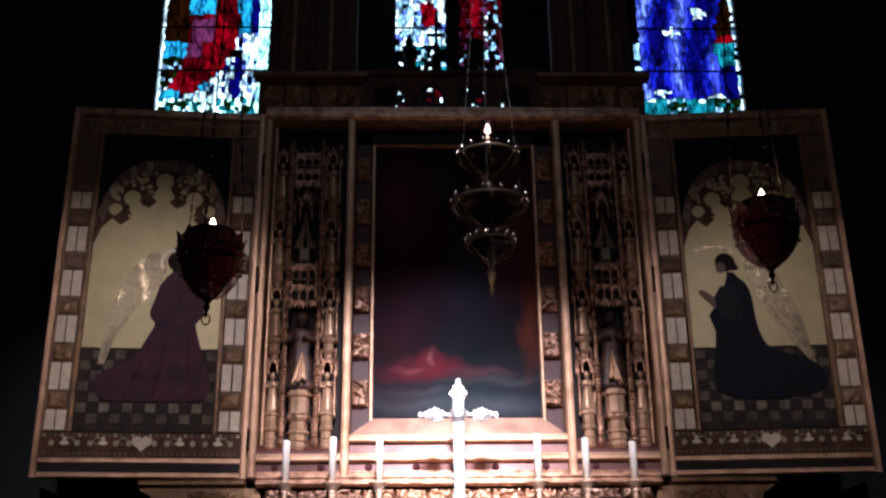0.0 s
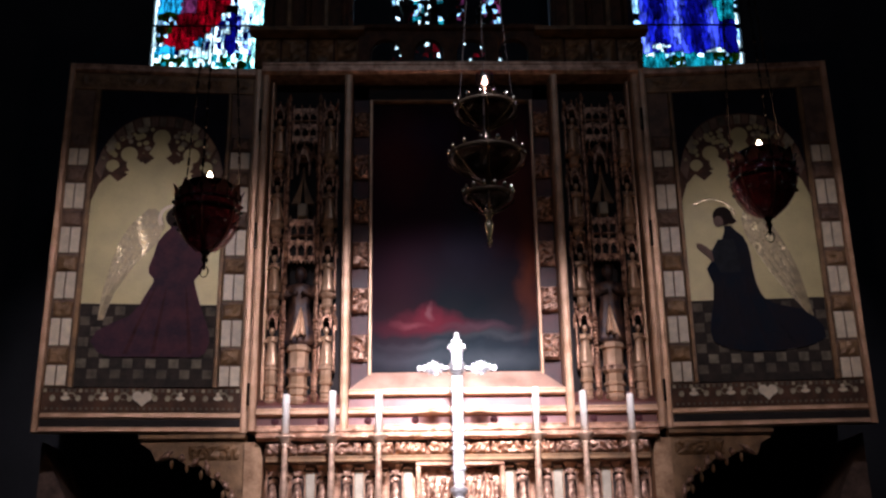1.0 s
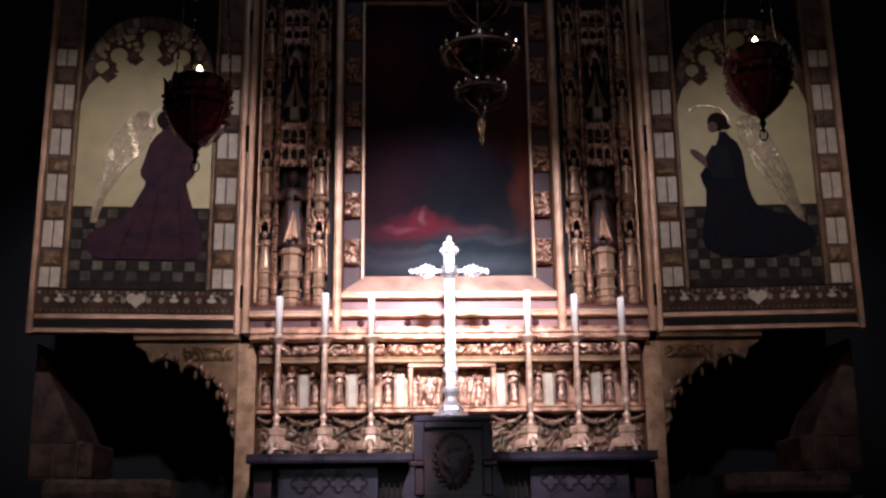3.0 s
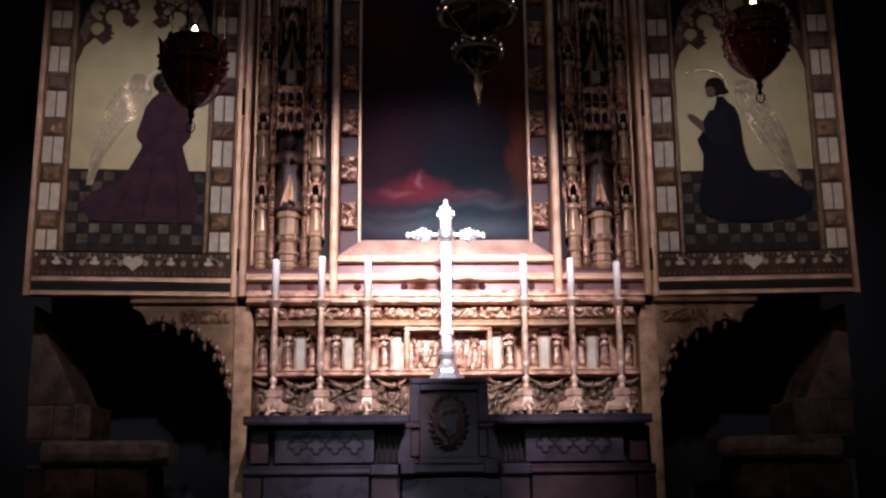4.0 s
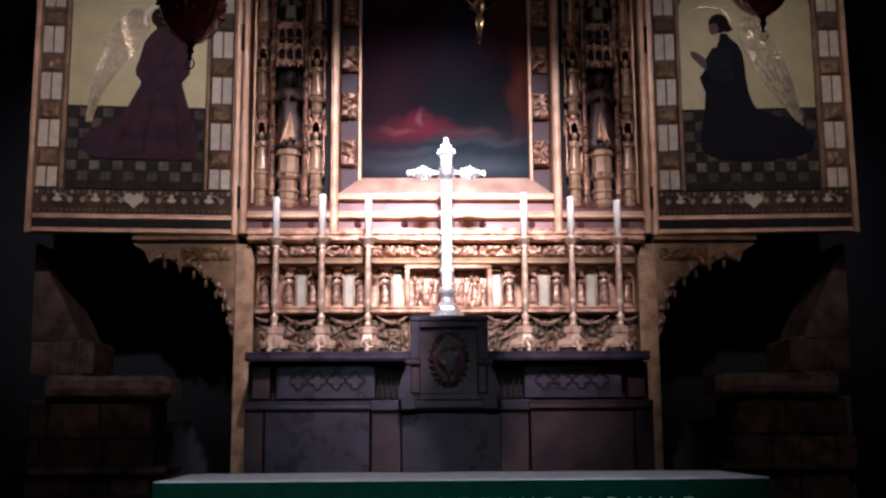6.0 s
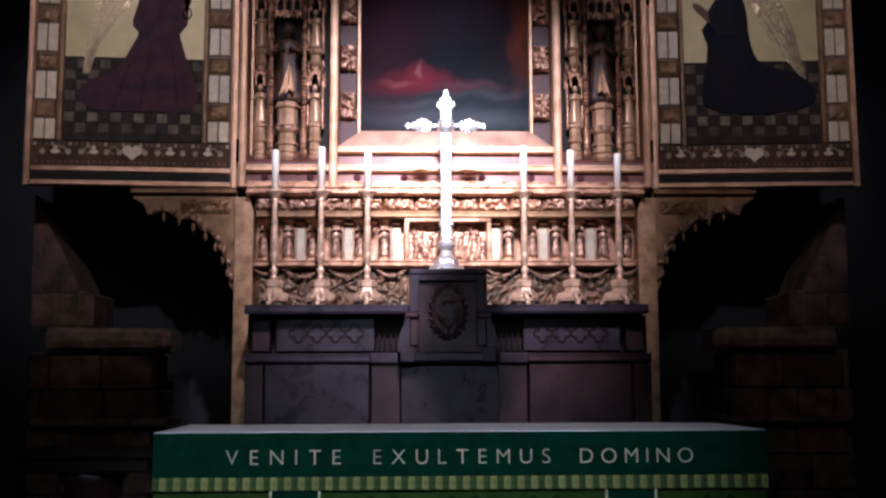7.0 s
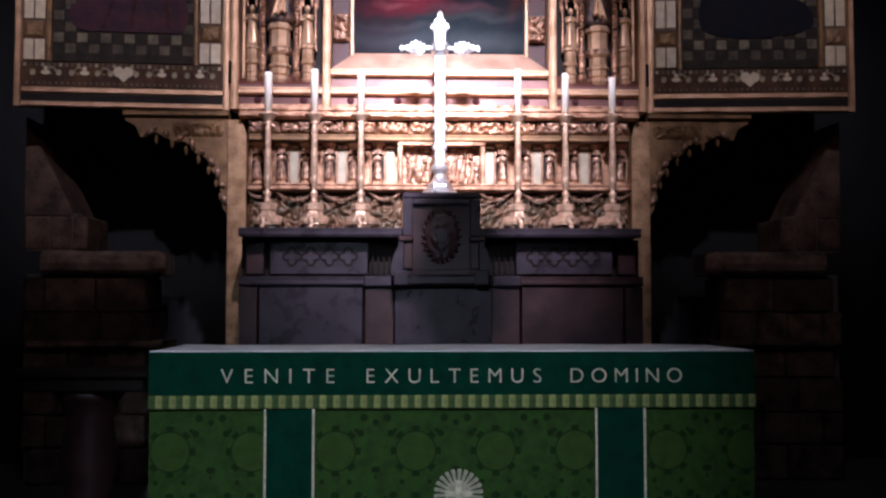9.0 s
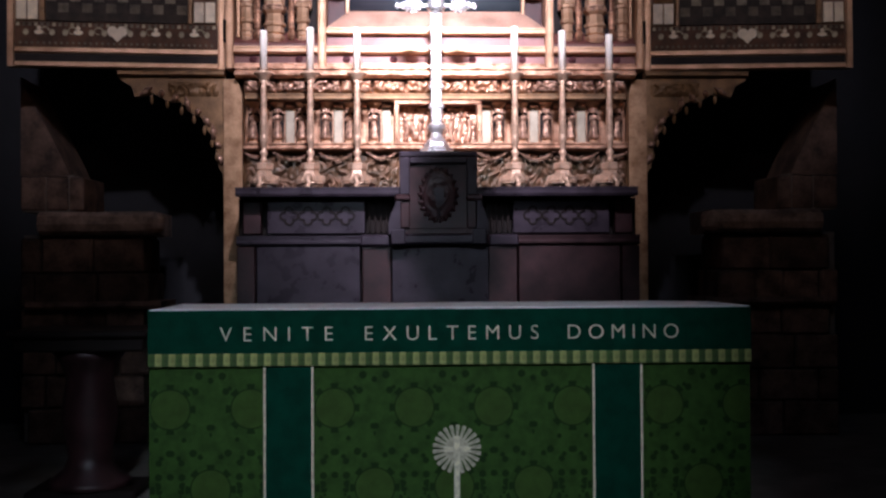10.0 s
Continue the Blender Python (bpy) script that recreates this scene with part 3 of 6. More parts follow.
def stained_window(index, x0, x1):
    rnd = random.Random(40 + index)
    win = tagged(new("window_%d" % (index + 1)), "tall stained glass window glowing with daylight in a dark wall", "window", kind="structure")
    win.matrix_basis = Matrix.Translation((0, GLAZING, 1.5)) @ Matrix.Diagonal((BACK, 1, BACK, 1)) @ Matrix.Translation((CX, 0, -1.5))
    nx, low, high, step = 30, 5.42, 6.5, 0.036
    levels = [WZ0 + 0.02, 5.3] + [low + step * k for k in range(int((high - low) / step) + 1)] + [6.6, 6.75, 6.88, WZ1 - 0.02]
    nz = len(levels) - 1
    frame_bm = B()
    for p in ((x0 - 0.0, x0 + 0.022, WZ0, WZ1), (x1 - 0.022, x1, WZ0, WZ1), (x0 + 0.022, x1 - 0.022, WZ0, WZ0 + 0.022), (x0 + 0.022, x1 - 0.022, WZ1 - 0.022, WZ1)):
        cbox(frame_bm, p[0], p[1], -0.03, 0.03, p[2], p[3])
    part("window_frame", frame_bm, LEAD, win)
    for z in (5.8, 6.19, 6.58):
        part("saddle_bar", box(x0 + 0.022, x1 - 0.022, -0.03, -0.012, z - 0.006, z + 0.006, 0.002), LEAD, win)
    g = [[None] * (nz + 1) for _ in range(nx + 1)]
    for i in range(nx + 1):
        for k in range(nz + 1):
            jx = 0 if i in (0, nx) else rnd.uniform(-0.011, 0.011)
            jz = 0 if k in (0, nz) else rnd.uniform(-0.015, 0.015)
            g[i][k] = V((x0 + 0.02 + (x1 - x0 - 0.04) * i / nx + jx, 0, levels[k] + jz))
    hue = {(i, k): stain(index, (i + 0.5) / nx, (levels[k] + levels[k + 1]) / 2, rnd) for i in range(nx) for k in range(nz)}
    # neighbouring cells of one colour make one pane
    owner, panes = {}, []
    for start in hue:
        if start in owner:
            continue
        cells, todo = [], [start]
        owner[start] = len(panes)
        while todo:
            i, k = todo.pop()
            cells.append((i, k))
            for q in ((i + 1, k), (i - 1, k), (i, k + 1), (i, k - 1)):
                if q in hue and q not in owner and hue[q] == hue[start]:
                    owner[q] = len(panes)
                    todo.append(q)
        panes.append(cells)
    cames = B()
    for i in range(nx + 1):
        for k in range(nz + 1):
            if i < nx and 0 < k < nz and owner[i, k] != owner[i, k - 1]:
                tube(cames, (g[i][k], g[i + 1][k]), 0.0032, 4)
            if k < nz and 0 < i < nx and owner[i, k] != owner[i - 1, k]:
                tube(cames, (g[i][k], g[i][k + 1]), 0.0032, 4)
    part("lead_came", cames, LEAD, win)
    for cells in panes:
        bm = B()
        for y in (-0.0015, 0.0015):
            for i, k in cells:
                bm.faces.new([bm.verts.new((p.x, y, p.z)) for p in (g[i][k], g[i + 1][k], g[i + 1][k + 1], g[i][k + 1])])
        part("pane", bm, GLASS[hue[cells[0]]], win)


for index, (a, b) in enumerate(WINDOWS):
    stained_window(index, a, b)


# ---------------------------------------------------------------- carved figures
def figure_mesh(h, seed):
    """A plain robed statuette, h high: skirts with folds, shoulders, folded arms and a head."""
    rnd = random.Random(seed)
    bm = B()
    n, rows = 14, ((0.0, 0.18), (0.06, 0.18), (0.3, 0.145), (0.5, 0.112), (0.6, 0.13), (0.7, 0.15), (0.755, 0.13), (0.785, 0.04))
    rings = []
    ph = rnd.uniform(0, 6)
    for t, r in rows:
        ring = []
        for k in range(n):
            a = k * math.tau / n
            fold = 1 + (0.24 * math.sin(5 * a + ph + 2 * t) if t < 0.7 else 0)
            ring.append(bm.verts.new((h * r * fold * math.cos(a), h * r * fold * 0.72 * math.sin(a), h * t)))
        rings.append(ring)
    for a, b in zip(rings, rings[1:]):
        for k in range(n):
            bm.faces.new((a[k], a[(k + 1) % n], b[(k + 1) % n], b[k]))
    bm.faces.new(rings[0][::-1])
    bm.faces.new(rings[-1])
    lathe(bm, [(0.03 * h, 0.78 * h), (0.035 * h, 0.82 * h), (0.07 * h, 0.86 * h), (0.078 * h, 0.91 * h), (0.06 * h, 0.97 * h), (0.015 * h, 1.0 * h)], 10)
    for s in (-1, 1):
        tube(bm, [(s * 0.13 * h, 0, 0.74 * h), (s * 0.15 * h, -0.07 * h, 0.6 * h), (s * 0.03 * h, -0.13 * h, 0.64 * h)], [0.045 * h, 0.05 * h, 0.03 * h], 7)
    return bm


SMALL = [mesh_of("statuette", figure_mesh(0.24, k), PALEGOLD, True) for k in range(3)]
TINY = [mesh_of("statuette", figure_mesh(0.225, 5 + k), CARVED, True) for k in range(3)]


# ---------------------------------------------------------------- the triptych
triptych = thing("triptych", "large gilded carved winged altarpiece standing behind the altar", "altarpiece", (CX, FACE, 0))
TZ0, TZ1 = 2.60, 5.262
part("backboard", box(-1.375, 1.375, 0.14, 0.19, TZ0, TZ1), BROWN, triptych)
for s in (-1, 1):
    part("stile", post(s * 1.35 - 0.026, s * 1.35 + 0.026, 0, TZ0 + 0.005, TZ1 - 0.06, 0.03, 0.14), PALEGOLD, triptych, "pale gilded moulded stile")
    part("stile", post(s * 0.748 - 0.028, s * 0.748 + 0.028, 0, TZ0 + 0.005, TZ1 - 0.06, 0.035, 0.14), PALEGOLD, triptych, "pale gilded moulded stile")
part("top_rail", rail(-1.378, 1.378, 0, TZ1 - 0.06, TZ1 + 0.035, 0.05, 0.19), GOLD, triptych)
for s, x0, x1 in ((-1, -1.323, -0.777), (0, -0.719, 0.719), (1, 0.777, 1.323)):
    part("rail", rail(x0, x1, 0, 2.6, 2.637, 0.035, 0.139), GOLD, triptych)
    part("base_panel", box(x0, x1, 0.0, 0.139, 2.638, 2.699), RED if s else PINK, triptych, "dull red painted base panel")
    part("rail", rail(x0, x1, 0, 2.7, 2.75, 0.04, 0.139), PALEGOLD, triptych)
part("base_panel", box(-0.719, 0.719, 0.0, 0.139, 2.751, 2.825), PINK, triptych)
rosette = lathe(B(), [(0.004, -0.006), (0.024, -0.004), (0.026, 0.0), (0.02, 0.006), (0.012, 0.007), (0.009, 0.014), (0.002, 0.016)], 9)
bmesh.ops.rotate(rosette, cent=(0, 0, 0), matrix=Matrix.Rotation(radians(90), 3, "X"), verts=rosette.verts)
rosette_me = mesh_of("rosette", rosette, PLUMSHADE)
for u in (-1.2, -0.9, -0.59, -0.28, 0.24, 0.57, 0.9, 1.2):
    part("rosette", rosette_me, None, triptych, "small dark plum rosette", at=(u, -0.002, 2.667))
part("rail", rail(-0.719, 0.719, 0, 2.826, 2.872, 0.04, 0.139), PALEGOLD, triptych)
# sloping sill under the painting
bm = B()
vs = [(-0.717, -0.03, 2.873), (0.717, -0.03, 2.873), (0.575, 0.1, 3.01), (-0.575, 0.1, 3.01), (-0.717, 0.139, 2.873), (0.717, 0.139, 2.873), (0.575, 0.139, 3.01), (-0.575, 0.139, 3.01)]
vv = [bm.verts.new(v) for v in vs]
for f in ((0, 1, 2, 3), (4, 7, 6, 5), (0, 4, 5, 1), (3, 2, 6, 7), (0, 3, 7, 4), (1, 5, 6, 2)):
    bm.faces.new([vv[k] for k in f])
part("sill", bm, SILLWOOD, triptych, "sloping tan wooden sill")
part("painting", box(-0.578, 0.578, 0.118, 0.135, 0.012, 2.03), PAINTING, triptych, "dark old painting with a red robe on grey ground", at=(0, 0, 3.005))
for s in (-1, 1):
    part("fillet", post(s * 0.585 - 0.011, s * 0.585 + 0.011, 0.09, 2.99, 5.045, 0.02, 0.04), PALEGOLD, triptych)
    part("side_panel", box(min(s * 0.6, s * 0.718), max(s * 0.6, s * 0.718), 0.1, 0.138, 2.9, 5.17), WINE, triptych)
    for k in range(6):
        z = 3.085 + 0.335 * k
        bm = relief(B(), -0.058, 0.058, 0, 0.185, 0.0, 0.05, 16, 0.007, seed=k + 10 * s)
        part("carved_boss", bm, CARVED, triptych, at=(s * 0.656, 0.086, z), smooth=True)
part("top_fillet", box(-0.574, 0.574, 0.075, 0.134, 5.037, 5.05), BROWNGILT, triptych)
part("top_panel", box(-0.718, 0.718, 0.1, 0.137, 5.052, 5.18), BLACKWOOD, triptych)


def turned(r, h, n=8):
    """A turned bracket pedestal that tapers to a bulb at its foot."""
    pr = [(0.22, 0), (0.6, 0.04), (0.8, 0.1), (0.82, 0.14), (0.6, 0.17), (0.74, 0.19), (0.74, 0.28), (0.88, 0.3), (0.88, 0.335), (0.7, 0.36), (0.7, 0.48), (0.8, 0.5), (0.94, 0.53), (0.94, 0.6), (0.78, 0.63), (0.8, 0.88), (0.98, 0.91), (0.98, 0.96), (0.86, 1.0)]
    return lathe(B(), [(r * a, h * b) for a, b in pr], n)


def drum():
    """The turned drum that carries the next tier: a waist, a band and a projecting cap."""
    return lathe(B(), [(0.022, 0.0), (0.03, 0.012), (0.026, 0.03), (0.042, 0.05), (0.046, 0.062), (0.036, 0.07), (0.036, 0.105), (0.05, 0.12), (0.054, 0.133), (0.054, 0.147), (0.044, 0.153)], 8)


def arched_gable(bm, w, h, d, m):
    """One face of a canopy: a steep gable over a pointed arch, with crockets up its slopes and a finial."""
    seg, mark = 7, len(bm.verts)
    arc = []
    for k in range(seg + 1):
        t = k / seg
        arc.append((-w * 0.36 * (1 - t) ** 0.6, h * 0.5 * math.sin(t * math.pi / 2)))
    right = [(-x, z) for x, z in reversed(arc[:-1])]
    for pts in (arc + [(0, h * 0.82), (-w * 0.5, h * 0.2), (-w * 0.5, -h * 0.06), (arc[0][0], -h * 0.06)],
                [(0, h * 0.82)] + [arc[-1]] + right + [(-arc[0][0], -h * 0.06), (w * 0.5, -h * 0.06), (w * 0.5, h * 0.2)]):
        prism(bm, pts, -d, 0)
    for k in range(4):
        t = (k + 0.6) / 4.4
        for s in (-1, 1):
            lathe(bm, [(0.001, -0.007), (0.006, -0.002), (0.005, 0.005), (0.001, 0.009)], 5, (s * w * 0.53 * (1 - t), -d * 0.6, h * (0.2 + 0.66 * t)))
    lathe(bm, [(0.004, h * 0.8), (0.004, h * 0.92), (0.01, h * 0.97), (0.007, h * 1.02), (0.001, h * 1.12)], 6, (0, -d * 0.5, 0))
    bm.verts.ensure_lookup_table()
    bmesh.ops.transform(bm, matrix=m, verts=bm.verts[mark:])


def canopy_bm(w, h, r):
    """A canopy on three sides of a hexagon, each a crocketed gable, with pinnacles at the corners."""
    bm = B()
    for a in (-55, 0, 55):
        arched_gable(bm, w, h, 0.01, Matrix.Rotation(radians(a), 4, "Z") @ Matrix.Translation((0, -r, 0)))
    for a in (-83, -27, 27, 83):
        x, y = (r + 0.006) * 1.12 * math.sin(radians(a)), -(r + 0.006) * 1.12 * math.cos(radians(a))
        lathe(bm, [(0.004, -h * 0.3), (0.008, -h * 0.22), (0.0065, h * 0.2), (0.0095, h * 0.24), (0.0095, h * 0.3), (0.006, h * 0.34), (0.001, h * 0.72)], 6, (x, y, 0))
    lathe(bm, [(r * 0.85, h * 0.45), (r * 0.7, h * 0.7), (0.02, h)], 6)
    return bm


PED_BIG = mesh_of("pedestal", turned(0.086, 0.415), PALEGOLD)
PED_BAND = mesh_of("carved_band", lathe(B(), [(0.07, 0), (0.083, 0.008), (0.078, 0.02), (0.083, 0.032), (0.07, 0.04)], 12), CARVED)
PED_SMALL = mesh_of("pedestal", turned(0.052, 0.262), PALEGOLD)
DRUM = mesh_of("drum", drum(), PALEGOLD)
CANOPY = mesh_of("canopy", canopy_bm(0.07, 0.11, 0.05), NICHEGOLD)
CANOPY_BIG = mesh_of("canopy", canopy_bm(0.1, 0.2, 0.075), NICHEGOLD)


def colonnette(h):
    """A slender shaft on a bulb, with rings, a twisted stretch and a small pinnacle."""
    bm = B()
    pr = [(0.004, 0.0), (0.02, 0.03), (0.025, 0.06), (0.024, 0.075), (0.015, 0.09), (0.022, 0.1), (0.022, 0.19), (0.027, 0.2), (0.027, 0.215), (0.016, 0.225), (0.016, 0.33)]
    z = 0.33
    for k in range(9):
        pr += [(0.021, z + 0.008), (0.015, z + 0.024)]
        z += 0.026
    pr += [(0.022, z + 0.01), (0.022, z + 0.02)]
    while z < h - 0.4:
        pr += [(0.0145, z + 0.03), (0.0145, z + 0.27), (0.021, z + 0.28), (0.021, z + 0.3)]
        z += 0.3
    pr += [(0.012, h - 0.07), (0.018, h - 0.05), (0.002, h)]
    return lathe(bm, pr, 8)


def lancets(w, z0, z1):
    """A pierced box canopy: three lancets between mullions under a crested cornice."""
    bm = B()
    for k in range(4):
        x = -w + 2 * w * k / 3
        cbox(bm, x - 0.007, x + 0.007, -0.012, 0.02, z0 - 0.03, z1, 0.003)
        lathe(bm, [(0.007, 0.0), (0.009, 0.012), (0.001, 0.05)], 6, (x, 0, z1))
    for k in range(3):
        x = -w + 2 * w * (k + 0.5) / 3
        half = w / 3 - 0.007
        h = z1 - z0
        for a, b in ((0.28, 0.42), (0.8, 0.98)):
            prism(bm, [(x - half, z0 + a * h), (x - half * 0.2, z0 + (a + 0.1) * h), (x + half * 0.2, z0 + (a + 0.1) * h), (x + half, z0 + a * h), (x + half, z0 + b * h + 0.02), (x - half, z0 + b * h + 0.02)], -0.006, 0.01)
        prism(bm, [(x - half, z0), (x, z0 - 0.035), (x + half, z0), (x + half, z0 + 0.025), (x - half, z0 + 0.025)], -0.008, 0.012)
    cbox(bm, -w - 0.012, w + 0.012, -0.018, 0.02, z0 + 0.6 * (z1 - z0), z0 + 0.64 * (z1 - z0), 0.003)
    return bm


def tent(w, z0, z1):
    """Two curved leaves that meet in a point, like drawn curtains, over a small seat."""
    bm = B()
    n = 9
    for s in (-1, 1):
        rows = []
        for k in range(n + 1):
            t = k / n
            x = s * (0.005 + w * (1 - t) ** 1.4)
            rows.append((x, z0 + (z1 - z0) * t))
        inner = [(x * 0.2, z) for x, z in rows[:-2]]
        prism(bm, rows + inner[::-1], -0.05 + 0.002 * s, -0.02)
    lathe(bm, [(0.008, z1 - 0.03), (0.012, z1), (0.004, z1 + 0.015), (0.009, z1 + 0.03), (0.001, z1 + 0.06)], 7, (0, -0.035, 0))
    return bm


def drapery():
    """A wedge of hanging cloth with slanting folds, broad at its hem."""
    bm = B()
    nx, nz, grid = 18, 12, []
    for i in range(nx + 1):
        row = []
        for k in range(nz + 1):
            a, t = i / nx, k / nz
            x = (-0.056 + 0.106 * a) * (1 - t) + (-0.018 + 0.008 * a) * t
            y = -0.088 + 0.035 * t - 0.013 * math.sin(a * 15 + 2.2 * t) * (1 - 0.7 * t) - 0.02 * math.sin(math.pi * a)
            row.append(bm.verts.new((x, y, 0.225 * t - 0.012 * math.sin(a * 15) * (1 - t) + 0.03 * (1 - a) * (1 - t))))
        grid.append(row)
    for i in range(nx):
        for k in range(nz):
            bm.faces.new((grid[i][k], grid[i + 1][k], grid[i + 1][k + 1], grid[i][k + 1]))
    geo = bmesh.ops.extrude_face_region(bm, geom=bm.faces[:])
    for v in geo["geom"]:
        if isinstance(v, bmesh.types.BMVert):
            v.co.y += 0.03
    return bm


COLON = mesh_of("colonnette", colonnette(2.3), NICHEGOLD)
STEPS = B()
for z0, z1, w in ((0.0, 0.17, 0.008), (0.17, 0.34, 0.0065), (0.34, 0.43, 0.005)):
    cbox(STEPS, -w, w, -0.03, 0.02, z0, z1, 0.003)
lathe(STEPS, [(0.007, 0.43), (0.009, 0.44), (0.001, 0.49)], 6)
BUTTRESS = mesh_of("buttress", STEPS, NICHEGOLD)
for s in (-1, 1):
    for z0, z1 in ((3.86, 4.05), (2.77, 2.92), (4.75, 4.92)):
        part("hinge", box(s * 1.377 - 0.008, s * 1.377 + 0.008, -0.05, -0.02, z0, z1, 0.004), IRON, triptych, "dark iron hinge strap")
for s in (-1, 1):
    mid = s * 1.062
    x0, x1 = sorted((s * 0.778, s * 1.322))
    # Panel behind the carving is coloured black in place of shade.
    part("niche_panel", box(x0, x1, 0.12, 0.139, 2.76, 5.2), BLACKWOOD, triptych, "panel coloured near black for the shade behind the carving")
    part("niche_sill", moulding(B(), x0, x1, 0, [(0.02, 2.751), (0.02, 2.77), (-0.12, 2.87), (-0.139, 2.87), (-0.139, 2.751)]), RED, triptych, "sloping dull red sill")
    part("inner_strip", post(s * 1.3 - 0.011, s * 1.3 + 0.011, 0.05, 2.82, 5.17, 0.02, 0.05), PALEGOLD, triptych, "narrow gilded moulding")
    part("pedestal", PED_BIG, None, triptych, at=(mid, 0.03, 2.766))
    part("carved_band", PED_BAND, None, triptych, at=(mid, 0.03, 2.985))
    for dx in (-0.11, 0.11):
        part("colonnette", COLON, None, triptych, at=(mid + dx, 0.02, 2.777))
    for dx in (-0.183, 0.183):
        part("pedestal", PED_SMALL, None, triptych, at=(mid + dx, 0.045, 2.782))
        for tier in range(4):
            z = 3.04 + 0.521 * tier
            part("canopy", CANOPY, None, triptych, at=(mid + dx, 0.075, z + 0.288))
            if tier < 3:
                part("drum", DRUM, None, triptych, at=(mid + dx, 0.05, z + 0.366))
            for off in (-0.05, 0.05):
                part("buttress", BUTTRESS, None, triptych, at=(mid + dx + off, 0.085, z - 0.03))
            ob = new("statuette", SMALL[(tier + (dx > 0)) % 3])
            ob.matrix_basis = pose(CX + mid + dx, FACE + 0.03, z + 0.002, 0, 0, 15 * s) @ Matrix.Diagonal((1.05, 0.95, 1.13, 1))
            tagged(ob, "small gilded carved robed statuette on a turned pedestal", "statue", "statuettes in the altarpiece")
    part("pierced_canopy", lancets(0.085, 3.8, 4.08), NICHEGOLD, triptych, "pierced gilded canopy of small lancets", at=(mid, 0.03, 0))
    # Black backing puts shade into the lancet openings.
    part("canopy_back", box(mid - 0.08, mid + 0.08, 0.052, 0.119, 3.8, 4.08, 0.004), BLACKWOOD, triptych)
    part("seat", box(mid - 0.034, mid + 0.034, 0.0, 0.12, 4.112, 4.206, 0.008), CREAM, triptych, "small pale seat")
    part("tent_canopy", tent(0.075, 4.21, 4.44), BROWNGILT, triptych, at=(mid, 0.07, 0))
    part("canopy", CANOPY_BIG, None, triptych, at=(mid, 0.09, 4.48))
    part("pierced_canopy", lancets(0.085, 4.72, 4.95), NICHEGOLD, triptych, at=(mid, 0.05, 0))
    ob = part("robed_statue", figure_mesh(0.56, 20 + s), ROBE, smooth=True)
    ob.matrix_basis = pose(CX + mid, FACE + 0.03, 3.182)
    tagged(ob, "dark blue and brown painted robed statue on a gilded pedestal", "statue", "statues in the altarpiece")
    ob = part("gilt_drapery", drapery(), PALEGOLD, smooth=True)
    ob.matrix_basis = Matrix.Translation((CX + mid, FACE + 0.03, 3.215)) @ Matrix.Diagonal((s if s < 0 else 0.9, 1, 1, 1))
    tagged(ob, "pale gold fold of drapery on the dark statue", "statue drapery")


# ---------------------------------------------------------------- the two painted wings
def arch_top(w):
    """Height of the painted arch over the wing's width w (0 to 1 across the panel)."""
    t = abs(2 * w - 1)
    return 4.40 + 0.47 * (1 - t ** 2.6) ** 0.62


def loft(bm, rows, y0, y1):
    """A flat shape from rows of (z, left, right)."""
    prism(bm, [(l, z) for z, l, r in rows] + [(r, z) for z, l, r in reversed(rows)], y0, y1)
    return bm


def disc(bm, x, z, r, y0, y1, n=14, squash=1.0):
    return prism(bm, [(x + r * math.cos(k * math.tau / n), z + squash * r * math.sin(k * math.tau / n)) for k in range(n)], y0, y1)


